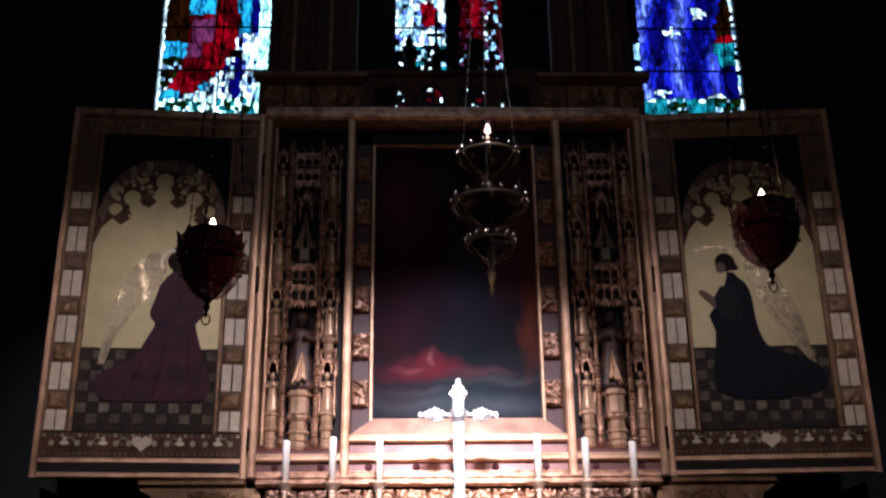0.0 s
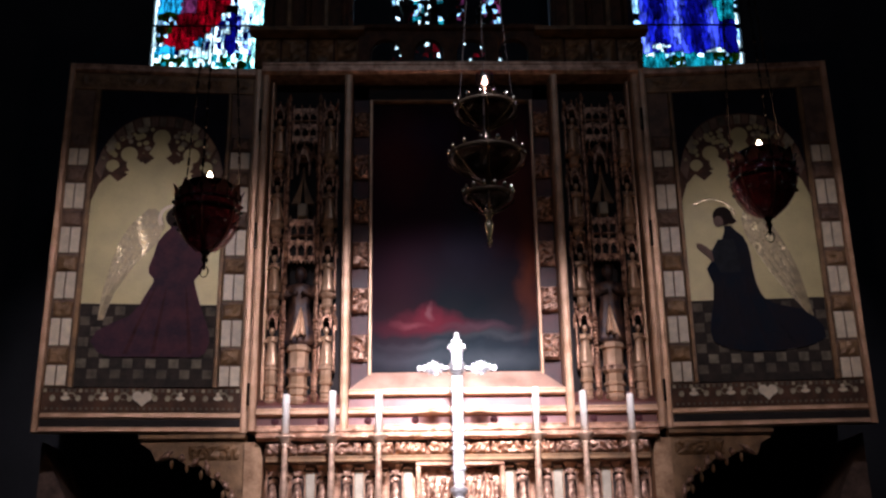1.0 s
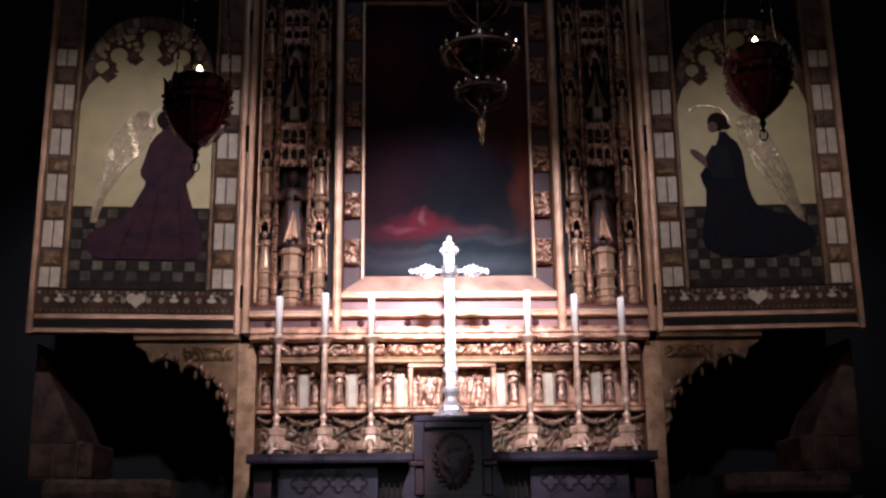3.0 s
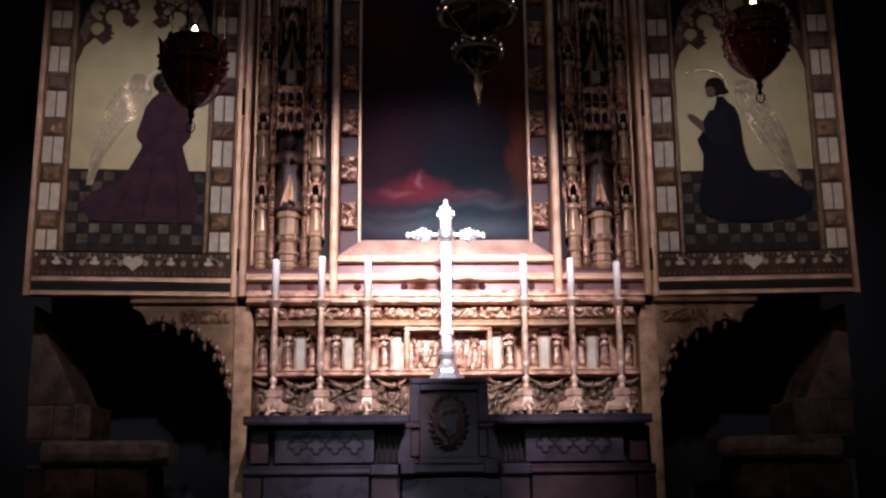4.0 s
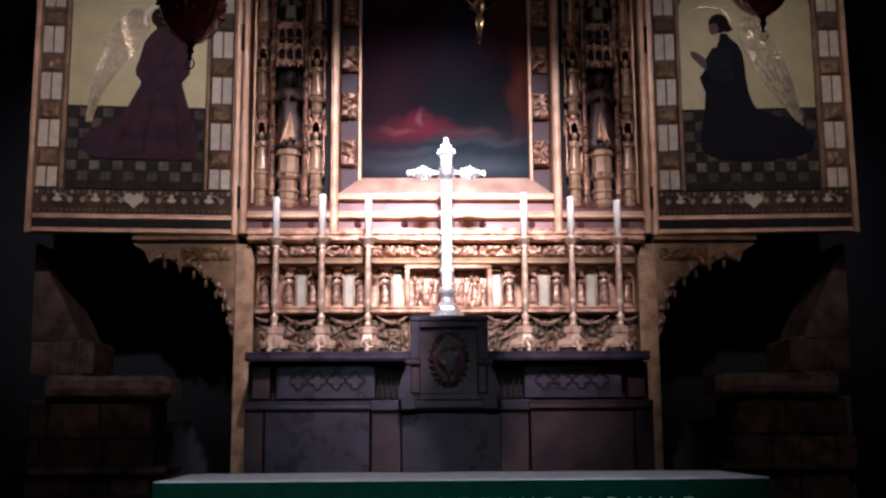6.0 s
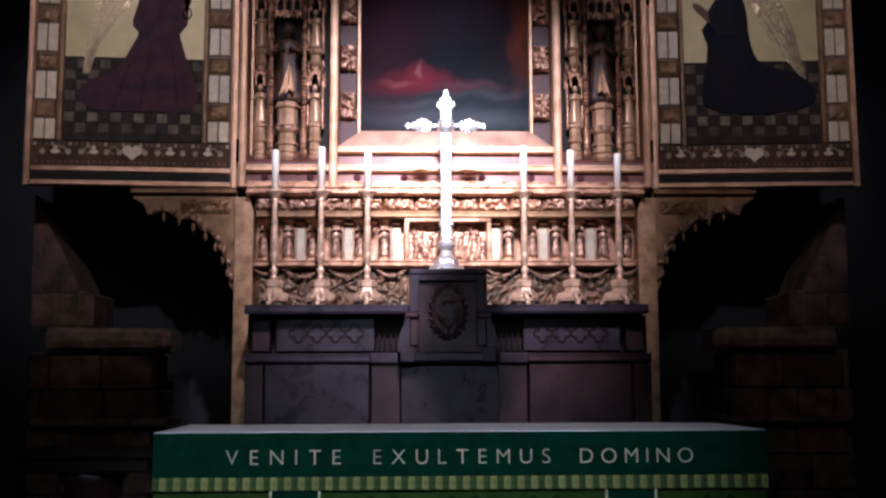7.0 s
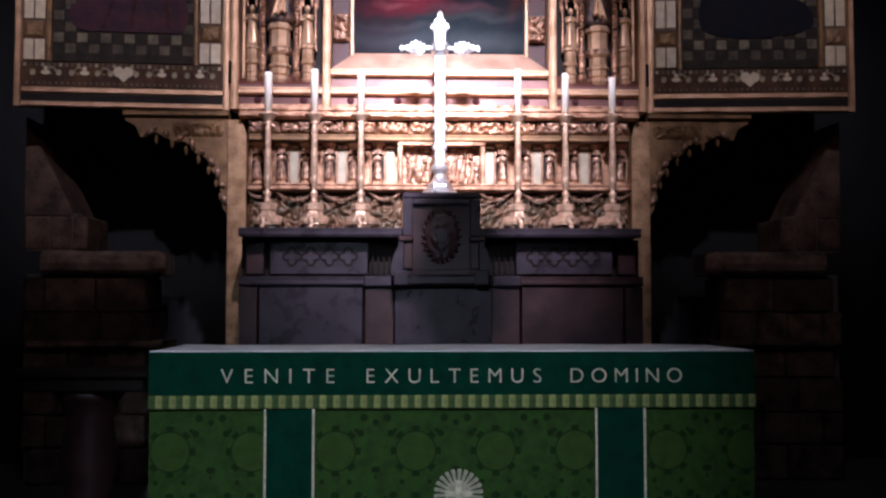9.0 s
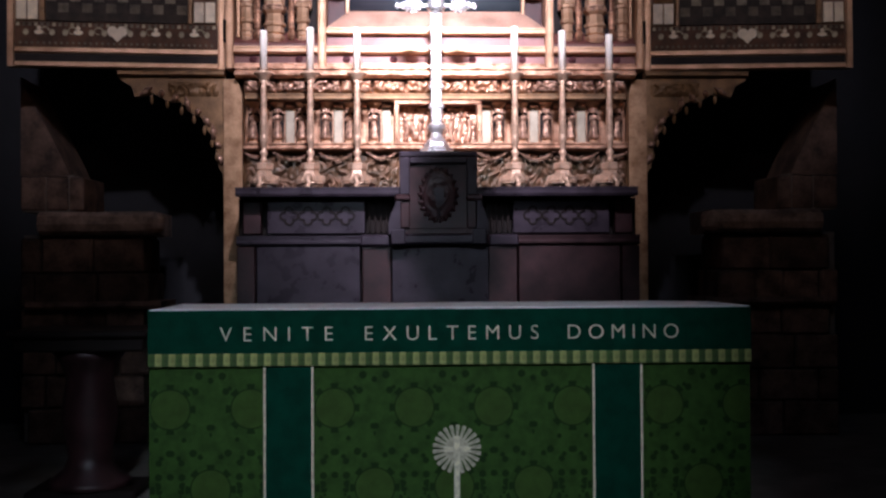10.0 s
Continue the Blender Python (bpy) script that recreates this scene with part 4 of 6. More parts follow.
def wing(s):
    rnd = random.Random(7 + s)

    def sp(a, b):
        return (min(s * a, s * b), max(s * a, s * b))

    root = part("wing", box(*sp(0.006, 1.374), 0.03, 0.07, TZ0, TZ1), BROWNGILT, triptych, "hinged painted wing in a broad inlaid frame",
                at=pose(s * 1.378, 0, 0, 0, 0, -4.7 * s))
    for a, b in ((0.004, 0.052), (1.332, 1.376)):
        part("frame_edge", post(*sp(a, b), 0.03, TZ0 + 0.0, TZ1, 0.03, 0.0), PALEGOLD, root)
    part("frame_edge", rail(*sp(0.053, 1.331), 0.03, 5.2, TZ1, 0.03, 0.0), GOLD, root)
    part("frame_edge", rail(*sp(0.053, 1.331), 0.03, TZ0, TZ0 + 0.035, 0.03, 0.0), PALEGOLD, root)
    part("frame_edge", rail(*sp(0.053, 1.331), 0.03, 2.692, 2.728, 0.025, 0.0), PALEGOLD, root)
    part("base_band", box(*sp(0.053, 1.331), 0.018, 0.03, 2.636, 2.691), BLACKWOOD, root)
    part("ornament_band", box(*sp(0.053, 1.331), 0.018, 0.03, 2.73, 2.895), BROWN, root, "dark band with inlaid pale ornaments")
    for k in range(15):
        w = 0.12 + 1.14 * k / 14
        bm = B()
        if k == 7:
            disc(bm, -0.03, 0.012, 0.034, -0.008, 0, 12)
            disc(bm, 0.03, 0.012, 0.034, -0.008, 0, 12)
            prism(bm, [(-0.055, 0), (0.055, 0), (0, -0.055)], -0.0075, 0)
        elif k % 3 == 1:
            disc(bm, 0, 0, 0.03, -0.008, 0, 10, 0.5)
            disc(bm, 0, 0.028, 0.013, -0.008, 0, 8)
        else:
            disc(bm, 0, 0, 0.018, -0.008, 0, 8, 1.2)
        part("ornament", bm, IVORY if k % 3 == 1 or k == 7 else TILECREAM, root, at=(s * w, 0.018, 2.825))
        if k in (6, 8) or k % 3 == 1:
            bm, turn = B(), 1 if k % 2 else -1
            tube(bm, [(0.036 * turn + 0.026 * math.cos(a), -0.003, 0.012 + 0.022 * math.sin(a)) for a in [0.5 * q for q in range(11)]], [0.007, 0.007, 0.006, 0.006, 0.006, 0.005, 0.005, 0.004, 0.004, 0.003, 0.002], 5)
            part("scroll", bm, TILECREAM, root, at=(s * w, 0.018, 2.825))
    for k in range(34):
        part("ornament", box(-0.011, 0.011, -0.005, 0.0, -0.012, 0.012, 0.004), TILEPALE if k % 3 else TILECREAM, root, at=(s * (0.075 + 1.235 * k / 33), 0.018, 2.876))
        part("ornament", disc(B(), 0, 0, 0.009, -0.005, 0, 7), TILEPALE, root, at=(s * (0.09 + 1.205 * k / 33), 0.018, 2.757))
    # inlaid columns either side: pairs of ivory strips between carved bosses
    for a, b in ((0.062, 0.21), (1.18, 1.325)):
        x0, x1 = sp(a, b)
        part("column_ground", box(x0, x1, 0.018, 0.03, 2.897, 5.06), FRAMEWOOD, root)
        for k in range(6):
            z = 2.905 + 0.3235 * k
            if k == 0:
                z0, z1 = z, z + 0.135
            else:
                z0, z1 = z - 0.055, z + 0.13
            if k == 5:
                z1 = z + 0.07
            for m0, m1 in ((x0 + 0.006, (x0 + x1) / 2 - 0.004), ((x0 + x1) / 2 + 0.004, x1 - 0.006)):
                part("ivory_strip", box(m0, m1, 0.006, 0.018, z0, z1, 0.004), IVORY, root)
            part("carved_boss", relief(B(), x0 + 0.008, x1 - 0.008, z1 + 0.012, z1 + 0.118, 0.016, 0.02, 18, 0.01, seed=k + a * 9 + s), BROWNGILT if k < 3 else FRAMEWOOD, root, smooth=True)
    for a, b in ((0.212, 0.242), (1.14, 1.178)):
        part("inner_stile", post(*sp(a, b), 0.03, 2.897, 5.06, 0.024, 0.0), BROWNGILT, root)
    part("frieze", box(*sp(0.062, 1.325), 0.012, 0.03, 5.062, 5.19), BROWNGILT, root, "dull gilt frieze with worn scrollwork")
    part("scrollwork", relief(B(), *sp(0.1, 1.29), 5.08, 5.17, 0.011, 0.008, 14, 0.014, seed=s), BROWNGILT, root)
    p0, p1 = 0.243, 1.139
    part("painted_ground", box(*sp(p0, p1), 0.022, 0.03, 2.897, 5.06), NIGHT, root, "night blue painted ground of the panel")
    wd = p1 - p0

    def W(f):
        return s * (p0 + wd * f)

    # brown tracery head under the arch, with pale cells
    top = [(W(k / 24), arch_top(k / 24)) for k in range(25)]
    part("tracery_ground", prism(B(), [(W(0), 4.2)] + top + [(W(1), 4.2)], 0.017, 0.022), BROWN, root)
    for k in range(15):
        g0, g1 = k / 15 + 0.006, (k + 1) / 15 - 0.006
        part("arch_stone", prism(B(), [(W(g0), arch_top(g0) - 0.012), (W(g1), arch_top(g1) - 0.012), (W(0.5 + (g1 - 0.5) * 0.9), arch_top(g1) - 0.085), (W(0.5 + (g0 - 0.5) * 0.9), arch_top(g0) - 0.085)], 0.012, 0.017), rnd.choice((TILECREAM, TILEPALE, BROWNGILT)) if k % 2 else FRAMEWOOD, root)
    for j in range(5):
        n = 21 - 2 * j
        for k in range(n):
            f = 0.5 + (0.9 - 0.09 * j) * ((k + 0.5 + 0.5 * (j % 2)) / n - 0.5)
            z = arch_top(f) - 0.112 - 0.046 * j
            f, z = f + rnd.uniform(-0.014, 0.014), z + rnd.uniform(-0.012, 0.012)
            clear = min(math.hypot(wd * (f - a), z - b) - c for a, b, c in ((0.5, 4.695, 0.062), (0.26, 4.56, 0.058), (0.74, 4.56, 0.058), (0.14, 4.47, 0.045), (0.86, 4.47, 0.045), (0.5, 4.6, 0.06)))
            if z > 4.4 and 0.02 < f < 0.98 and clear > 0.03:
                turn, size = rnd.uniform(0, 3), rnd.uniform(0.014, 0.027)
                part("tracery_cell", prism(B(), [(W(f) + size * rnd.uniform(0.75, 1.15) * math.cos(turn + q * math.tau / 6), z + size * rnd.uniform(0.75, 1.1) * math.sin(turn + q * math.tau / 6)) for q in range(6)], 0.012, 0.017), PARCH if rnd.random() < 0.7 else TILECREAM, root)
    # pale gold ground with a lobed head
    gold = B()
    loft(gold, [(3.465, W(0), W(1)), (4.2, W(0), W(1)), (4.33, W(0.05), W(0.95)), (4.4, W(0.12), W(0.88)), (4.44, W(0.3), W(0.7)), (4.52, W(0.38), W(0.62)), (4.6, W(0.43), W(0.57)), (4.66, W(0.46), W(0.54))] if s > 0 else
         [(3.465, W(1), W(0)), (4.2, W(1), W(0)), (4.33, W(0.95), W(0.05)), (4.4, W(0.88), W(0.12)), (4.44, W(0.7), W(0.3)), (4.52, W(0.62), W(0.38)), (4.6, W(0.57), W(0.43)), (4.66, W(0.54), W(0.46))], 0.011, 0.0165)
    part("gold_ground", gold, PARCH, root, "plain pale gold ground behind the painted figure")
    part("gold_lobe", disc(B(), W(0.5), 4.695, 0.062, 0.0105, 0.0163), PARCH, root)
    for f, z, r in ((0.26, 4.56, 0.058), (0.74, 4.56, 0.058), (0.3, 4.48, 0.05), (0.7, 4.48, 0.05), (0.14, 4.47, 0.045), (0.86, 4.47, 0.045), (0.35, 4.43, 0.06), (0.65, 4.43, 0.06)):
        part("gold_lobe", disc(B(), W(f), z, r, 0.0102 + 0.006 * r, 0.0162), PARCH, root)
    for f, z, r in ((0.19, 4.405, 0.055), (0.81, 4.405, 0.055), (0.39, 4.535, 0.05), (0.61, 4.535, 0.05)):
        part("dark_cusp", prism(B(), [(W(f) - r * 1.15, z), (W(f), z - r), (W(f) + r * 1.15, z), (W(f), z + r)], 0.0085, 0.0105), BROWN, root)
    # tiled floor of the painting
    part("painted_floor", box(*sp(p0, p1), 0.014, 0.022, 2.898, 3.464, 0.001), TILEDARK, root, "painted dark and pale chequered floor")
    for r in range(7):
        z0, z1 = 2.955 + 0.072 * r, 3.015 + 0.072 * r
        n = 12
        for k in range(n):
            if (k + r) % 2 == 0:
                f0, f1 = k / n + 0.006, (k + 1) / n - 0.006
                m = TILEROW if r == 1 else TILEPALE
                x0, x1 = sorted((W(f0), W(f1)))
                part("painted_tile", box(x0, x1, 0.0105, 0.014, z0, z1, 0.001), m, root)
    # kneeling painted figure, turned to the middle
    def G(u):
        return s * (u - 1.378)

    def shape(name, rows, y, mat, label=""):
        bm = B()
        rr = [(z, *sorted((G(a), G(b)))) for z, a, b in rows]
        part(name, loft(bm, rr, y, y + 0.0035), mat, root, label)

    def feathers(rows):
        shape("painted_wing", rows, 0.0078, WINGBASE, "dull gilt feathered wing")
        feather_rows(rows)

    def feather_rows(rows):
        """Long tooled feathers side by side from the shoulder to the tip, under rows of short ones."""
        zs, ls, rs = [r[0] for r in rows], [r[1] for r in rows], [r[2] for r in rows]
        n = 5
        for k in range(n):
            z_low = zs[0] + 0.085 * k
            band = [z_low + (4.0 - z_low) * j / 6 for j in range(7)]
            out = []
            for j, z in enumerate(band):
                l, r = np.interp(z, zs, ls), np.interp(z, zs, rs)
                f0, f1 = k / n + 0.02, (k + 0.86) / n
                if j == 0:
                    f0, f1 = f0 + 0.3 / n, f1 - 0.3 / n
                a, b = l + (r - l) * f0, l + (r - l) * f1
                out.append((z, a, b))
            shape("painted_feather", out, 0.0068, FEATHER)
            shape("gilt_edge", [(z, a, a + (b - a) * 0.16) for z, a, b in out], 0.0062, GILTWING)
        for j in range(4):
            z = 3.84 + 0.075 * j
            l, r = np.interp(z, zs, ls), np.interp(z, zs, rs)
            for k in range(4):
                a = l + (r - l) * (k + 0.5) / 4
                part("painted_feather", disc(B(), G(a), z, abs(r - l) / 9.5, 0.0052 + 0.0002 * k, 0.0067, 9, 1.7), GILTWING if (j + k) % 3 == 0 else FEATHER, root)

    if s < 0:
        feather = [(3.35, 2.40, 2.36), (3.55, 2.38, 2.3), (3.75, 2.34, 2.18), (3.9, 2.3, 2.05), (4.02, 2.24, 2.0), (4.1, 2.17, 2.02), (4.15, 2.12, 2.07)]
        gown = [(3.1, 2.3, 1.72), (3.13, 2.38, 1.68), (3.2, 2.43, 1.655), (3.27, 2.4, 1.66), (3.33, 2.3, 1.68), (3.38, 2.19, 1.7), (3.46, 2.13, 1.73), (3.54, 2.09, 1.755), (3.61, 2.055, 1.775), (3.64, 2.05, 1.78), (3.68, 2.085, 1.775), (3.72, 2.09, 1.765), (3.82, 2.06, 1.74), (3.91, 2.04, 1.77), (3.97, 2.0, 1.82), (4.03, 1.94, 1.87)]
        feathers(feather)
        shape("painted_gown", gown, 0.0025, PURPLE, "dark plum painted gown")
        part("painted_head", disc(B(), G(1.935), 4.09, 0.066, 0.0025, 0.006, 14, 1.08), HAIR, root)
        arc = [(G(1.95) + 0.1 * math.cos(radians(q)), 4.085 + 0.1 * math.sin(radians(q))) for q in range(75, 216, 10)]
        rim = [(G(1.95) + 0.078 * math.cos(radians(q)), 4.085 + 0.078 * math.sin(radians(q))) for q in range(215, 74, -10)]
        part("painted_halo", prism(B(), arc + rim, 0.0045, 0.0077), IVORY, root)
        part("painted_nape", disc(B(), G(1.915), 4.035, 0.05, 0.0026, 0.006, 12), HAIR, root)
        for a, b in ((2.2, 2.03), (2.02, 1.96), (1.78, 1.83)):
            shape("painted_fold", [(3.12, a + 0.014, a - 0.014), (3.32, a * 0.6 + b * 0.4 + 0.011, a * 0.6 + b * 0.4 - 0.011), (3.58, b + 0.003, b - 0.003)], 0.001, PLUMSHADE)
        shape("painted_sleeve", [(3.62, 1.84, 1.79), (3.7, 1.86, 1.73), (3.8, 1.87, 1.725), (3.9, 1.87, 1.75), (3.96, 1.86, 1.8)], 0.0005, PURPLE)
    else:
        feather = [(3.34, 2.405, 2.43), (3.5, 2.28, 2.4), (3.65, 2.18, 2.37), (3.8, 2.1, 2.32), (3.95, 2.03, 2.25), (4.05, 2.02, 2.19), (4.12, 2.04, 2.12)]
        gown = [(3.1, 1.95, 2.2), (3.13, 1.8, 2.4), (3.18, 1.74, 2.49), (3.25, 1.73, 2.49), (3.32, 1.74, 2.44), (3.38, 1.75, 2.36), (3.43, 1.765, 2.17), (3.48, 1.77, 2.1), (3.58, 1.78, 2.07), (3.65, 1.755, 2.06), (3.69, 1.745, 2.055), (3.74, 1.78, 2.055), (3.8, 1.82, 2.05), (3.86, 1.85, 2.04), (3.92, 1.875, 2.015), (3.96, 1.89, 1.97), (4.0, 1.895, 1.94)]
        feathers(feather)
        shape("painted_gown", gown, 0.0025, NAVY, "dark blue painted gown")
        part("painted_head", disc(B(), G(1.89), 4.075, 0.07, 0.0025, 0.006, 14, 1.0), HAIR, root)
        part("painted_hair", prism(B(), [(G(1.89), 4.08), (G(1.955), 4.075), (G(1.985), 4.03), (G(1.95), 4.012), (G(1.91), 4.02)], 0.0018, 0.0024), HAIR, root)
        part("painted_face", disc(B(), G(1.855), 4.035, 0.034, 0.0016, 0.0024, 12, 1.2), SKIN, root)
        for a, b in ((1.8, 1.86), (1.95, 1.93), (2.1, 1.98), (2.28, 2.03)):
            shape("painted_fold", [(3.14, a - 0.014, a + 0.014), (3.32, a * 0.6 + b * 0.4 - 0.011, a * 0.6 + b * 0.4 + 0.011), (3.62, b - 0.003, b + 0.003)], 0.001, NIGHT)
        shape("painted_sleeve", [(3.66, 1.84, 1.97), (3.74, 1.8, 1.98), (3.82, 1.79, 1.96), (3.9, 1.84, 1.95)], 0.0006, NAVYLIGHT)
        shape("painted_arm", [(3.74, 1.79, 1.84), (3.79, 1.745, 1.82), (3.82, 1.715, 1.79), (3.85, 1.69, 1.755), (3.875, 1.69, 1.72)], 0.001, SKIN)
        bm = B()
        for k in range(12):
            a0, a1 = radians(20 + 9 * k), radians(29 + 9 * k)
            c = (G(1.81), 4.02)
            prism(bm, [(c[0] + 0.19 * math.cos(a), c[1] + 0.19 * math.sin(a)) if m else (c[0] + 0.175 * math.cos(a), c[1] + 0.175 * math.sin(a)) for a, m in ((a0, 1), (a1, 1), (a1, 0), (a0, 0))], 0.0055, 0.009)
        part("painted_halo", bm, GILTWING, root)


wing(-1)
wing(1)


# ---------------------------------------------------------------- dark canopies above the triptych
def cresting():
    top = thing("cresting", "dark carved wooden cresting of canopies and small arches above the altarpiece", "cresting", (CX, FACE + 0.1, 0))
    for s in (-1, 1):
        m = s * 1.075
        part("plinth", box(m - 0.42, m + 0.42, 0.0, 0.16, 5.283, 5.33), BROWN, top)
        for k in range(4):
            part("quatrefoil_panel", relief(B(), m - 0.4 + 0.2 * k + 0.01, m - 0.4 + 0.2 * k + 0.19, 5.34, 5.6, 0.05, 0.025, 9, 0.02, seed=k + s), BROWNGILT, top)
        part("back_panel", box(m - 0.4, m + 0.4, 0.06, 0.14, 5.331, 5.66), BROWN, top)
        part("back_panel", box(m - 0.32 + 0.02 * s, m + 0.32 - 0.02 * s, 0.06, 0.14, 5.661, 7.2), BROWN, top)
        part("ledge", rail(m - 0.43, m + 0.43, 0, 5.615, 5.66, 0.05, 0.06), BROWNGILT, top)
        for k in range(5):
            x = m - 0.28 + 0.14 * k
            part("pilaster", post(x - 0.024, x + 0.024, 0.02, 5.661, 7.2, 0.03, 0.04), BROWNGILT if k % 2 else BROWN, top)
        part("cornice", rail(m - 0.44, m + 0.44, 0, 7.2, 7.3, 0.06, 0.14), BROWN, top)
    part("sill_rail", rail(-0.68, 0.68, 0, 5.283, 5.36, 0.05, 0.1), BROWNGILT, top)
    for k in range(5):
        x = -0.64 + 0.32 * k
        part("arch_pier", box(x - 0.05, x + 0.05, 0.0, 0.08, 5.361, 5.6, 0.006), BROWN, top)
    for k in range(4):
        x = -0.48 + 0.32 * k
        bm = B()
        inner = [(x + 0.11 * math.cos(math.pi * j / 12), 5.47 + 0.11 * math.sin(math.pi * j / 12)) for j in range(13)]
        prism(bm, [(x - 0.1595, 5.47), (x - 0.1595, 5.65), (x + 0.1595, 5.65), (x + 0.1595, 5.47)] + inner, 0.015, 0.07)
        part("arch", bm, BROWN, top)
    part("arch_rail", rail(-0.69, 0.69, 0.01, 5.651, 5.69, 0.03, 0.08), BROWN, top)
    for x, h in ((-0.33, 0.36), (-0.12, 0.3), (0.02, 0.14), (0.23, 0.2)):
        part("finial", lathe(B(), [(0.04, 0), (0.02, 0.06), (0.035, h * 0.4), (0.05, h * 0.5), (0.018, h * 0.62), (0.036, h * 0.8), (0.004, h)], 8), BLACKWOOD, top, at=(x, 0.05, 5.69))
    bm = B()
    cbox(bm, -0.012, 0.012, 0.03, 0.05, 5.691, 6.25)
    cbox(bm, -0.07, 0.07, 0.028, 0.052, 6.02, 6.05)
    part("finial_cross", bm, BLACKWOOD, top, at=(-0.12, 0, 0))


cresting()


# ---------------------------------------------------------------- the carved retable under the triptych
def retable():
    ret = thing("retable", "gilded carved retable with a row of statuettes and a relief panel", "retable", (CX, 6.95, 0))
    part("backboard", box(-1.258, 1.258, 0.09, 0.16, 1.79, 2.56), GOLD, ret)
    part("cornice", rail(-1.30, 1.30, 0, 2.528, 2.595, 0.09, 0.16), GOLD, ret)
    part("frieze_ground", box(-1.255, 1.255, 0.0, 0.089, 2.43, 2.527), BROWN, ret)
    for k in range(12):
        x = -1.25 + 2.5 * k / 12
        # Middle lengths use plain gold: brighter light there is put into the colour.
        part("foliage_carving", relief(B(), x + 0.002, x + 2.5 / 12 - 0.002, 2.436, 2.522, -0.004, 0.05, 17, 0.0085, seed=3.3 * k), CARVED if abs(k - 5.5) > 2.6 else GOLD, ret, smooth=True)
    part("lower_cornice", rail(-1.24, 1.24, 0, 2.385, 2.429, 0.045, 0.089), BROWNGILT, ret)
    bay_canopy = mesh_of("canopy", canopy_bm(0.044, 0.04, 0.022), CARVED)
    for s in (-1, 1):
        for k in range(6):
            x = s * (0.41 + 0.157 * k)
            # Niche backs are blackened in place of the shade inside.
            part("niche_back", box(x - 0.046, x + 0.046, 0.08, 0.089, 2.11, 2.384), BLACKWOOD, ret, "niche back coloured near black for its shade")
            for off in (-0.043, 0.043):
                part("pilaster", box(x + off - 0.004, x + off + 0.004, 0.045, 0.079, 2.11, 2.35, 0.002), GOLD, ret)
            part("canopy", bay_canopy, None, ret, at=(x, 0.066, 2.325))
            part("capital", lathe(B(), [(0.03, 2.348), (0.036, 2.354), (0.04, 2.366), (0.056, 2.376), (0.056, 2.384)], 8, (x, 0.05, 0), 0.8), PALEGOLD, ret)
            part("pedestal", lathe(B(), [(0.036, 2.11), (0.036, 2.122), (0.028, 2.128), (0.032, 2.14)], 8, (x, 0.035, 0), 0.8), PALEGOLD, ret)
            ob = new("statuette", TINY[(k * 2 + (s > 0)) % 3])
            ob.matrix_basis = pose(CX + x, 6.972, 2.141, 0, 0, 24 * (k % 3 - 1)) @ Matrix.Diagonal((0.78, 0.8, 0.9, 1))
            tagged(ob, "small gilded carved robed statuette in the retable", "statue", "statuettes in the retable")
            mid, half = (s * (0.41 + 0.157 * (k - 0.5)), 0.03) if k else (s * 0.329, 0.03)
            part("bay_panel", box(mid - half, mid + half, 0.05, 0.089, 2.11, 2.35, 0.006), CREAM if k % 2 == 0 else GOLD, ret, "plain cream panel between niches" if k % 2 == 0 else "")
            part("bay_cap", rail(mid - half, mid + half, 0.045, 2.351, 2.384, 0.02, 0.04), CARVED, ret)
    part("relief_frame", rail(-0.275, 0.29, -0.01, 2.36, 2.384, 0.03, 0.09), GOLD, ret)
    for x in (-0.262, 0.277):
        part("relief_frame", post(x - 0.017, x + 0.017, -0.01, 2.111, 2.359, 0.03, 0.09), GOLD, ret)
    scene_bm = B()
    nx, nz, grid = 90, 44, []
    rnd = random.Random(12)
    folk = [(-0.205 + 0.051 * k, 2.125 + rnd.uniform(0, 0.03), rnd.uniform(0.14, 0.2)) for k in range(9)]
    for i in range(nx + 1):
        row = []
        for k in range(nz + 1):
            x, z = -0.244 + 0.503 * i / nx, 2.112 + 0.246 * k / nz
            h = 0.012 * abs(noise.noise(V((x * 40, z * 40, 3))))
            for fx, fz, fh in folk:
                t = (z - fz) / fh
                if -0.05 < t < 1.05:
                    half = 0.02 + 0.006 * math.sin(7 * t + fx * 40) if t < 0.76 else 0.013
                    lean = fx + 0.012 * math.sin(4 * t + fx * 30)
                    d = 1 - ((x - lean) / half) ** 2
                    if d > 0:
                        h = max(h, 0.05 * math.sqrt(d) * (0.35 if 0.74 < t < 0.79 else 1) * min(1, 8 * (1.05 - t)))
            edge = min(1, min(i, nx - i, k, nz - k) / 2)
            row.append(scene_bm.verts.new((x, 0.05 - h * edge, z)))
        grid.append(row)
    for i in range(nx):
        for k in range(nz):
            scene_bm.faces.new((grid[i][k], grid[i + 1][k], grid[i + 1][k + 1], grid[i][k + 1]))
    part("relief_panel", scene_bm, CARVED, ret, "gilded carved relief scene", smooth=True)
    part("lower_rail", rail(-1.25, 1.25, 0, 2.06, 2.109, 0.06, 0.089), GOLD, ret)
    part("dado", box(-1.255, 1.255, 0.03, 0.089, 1.795, 2.059), BROWNGILT, ret)
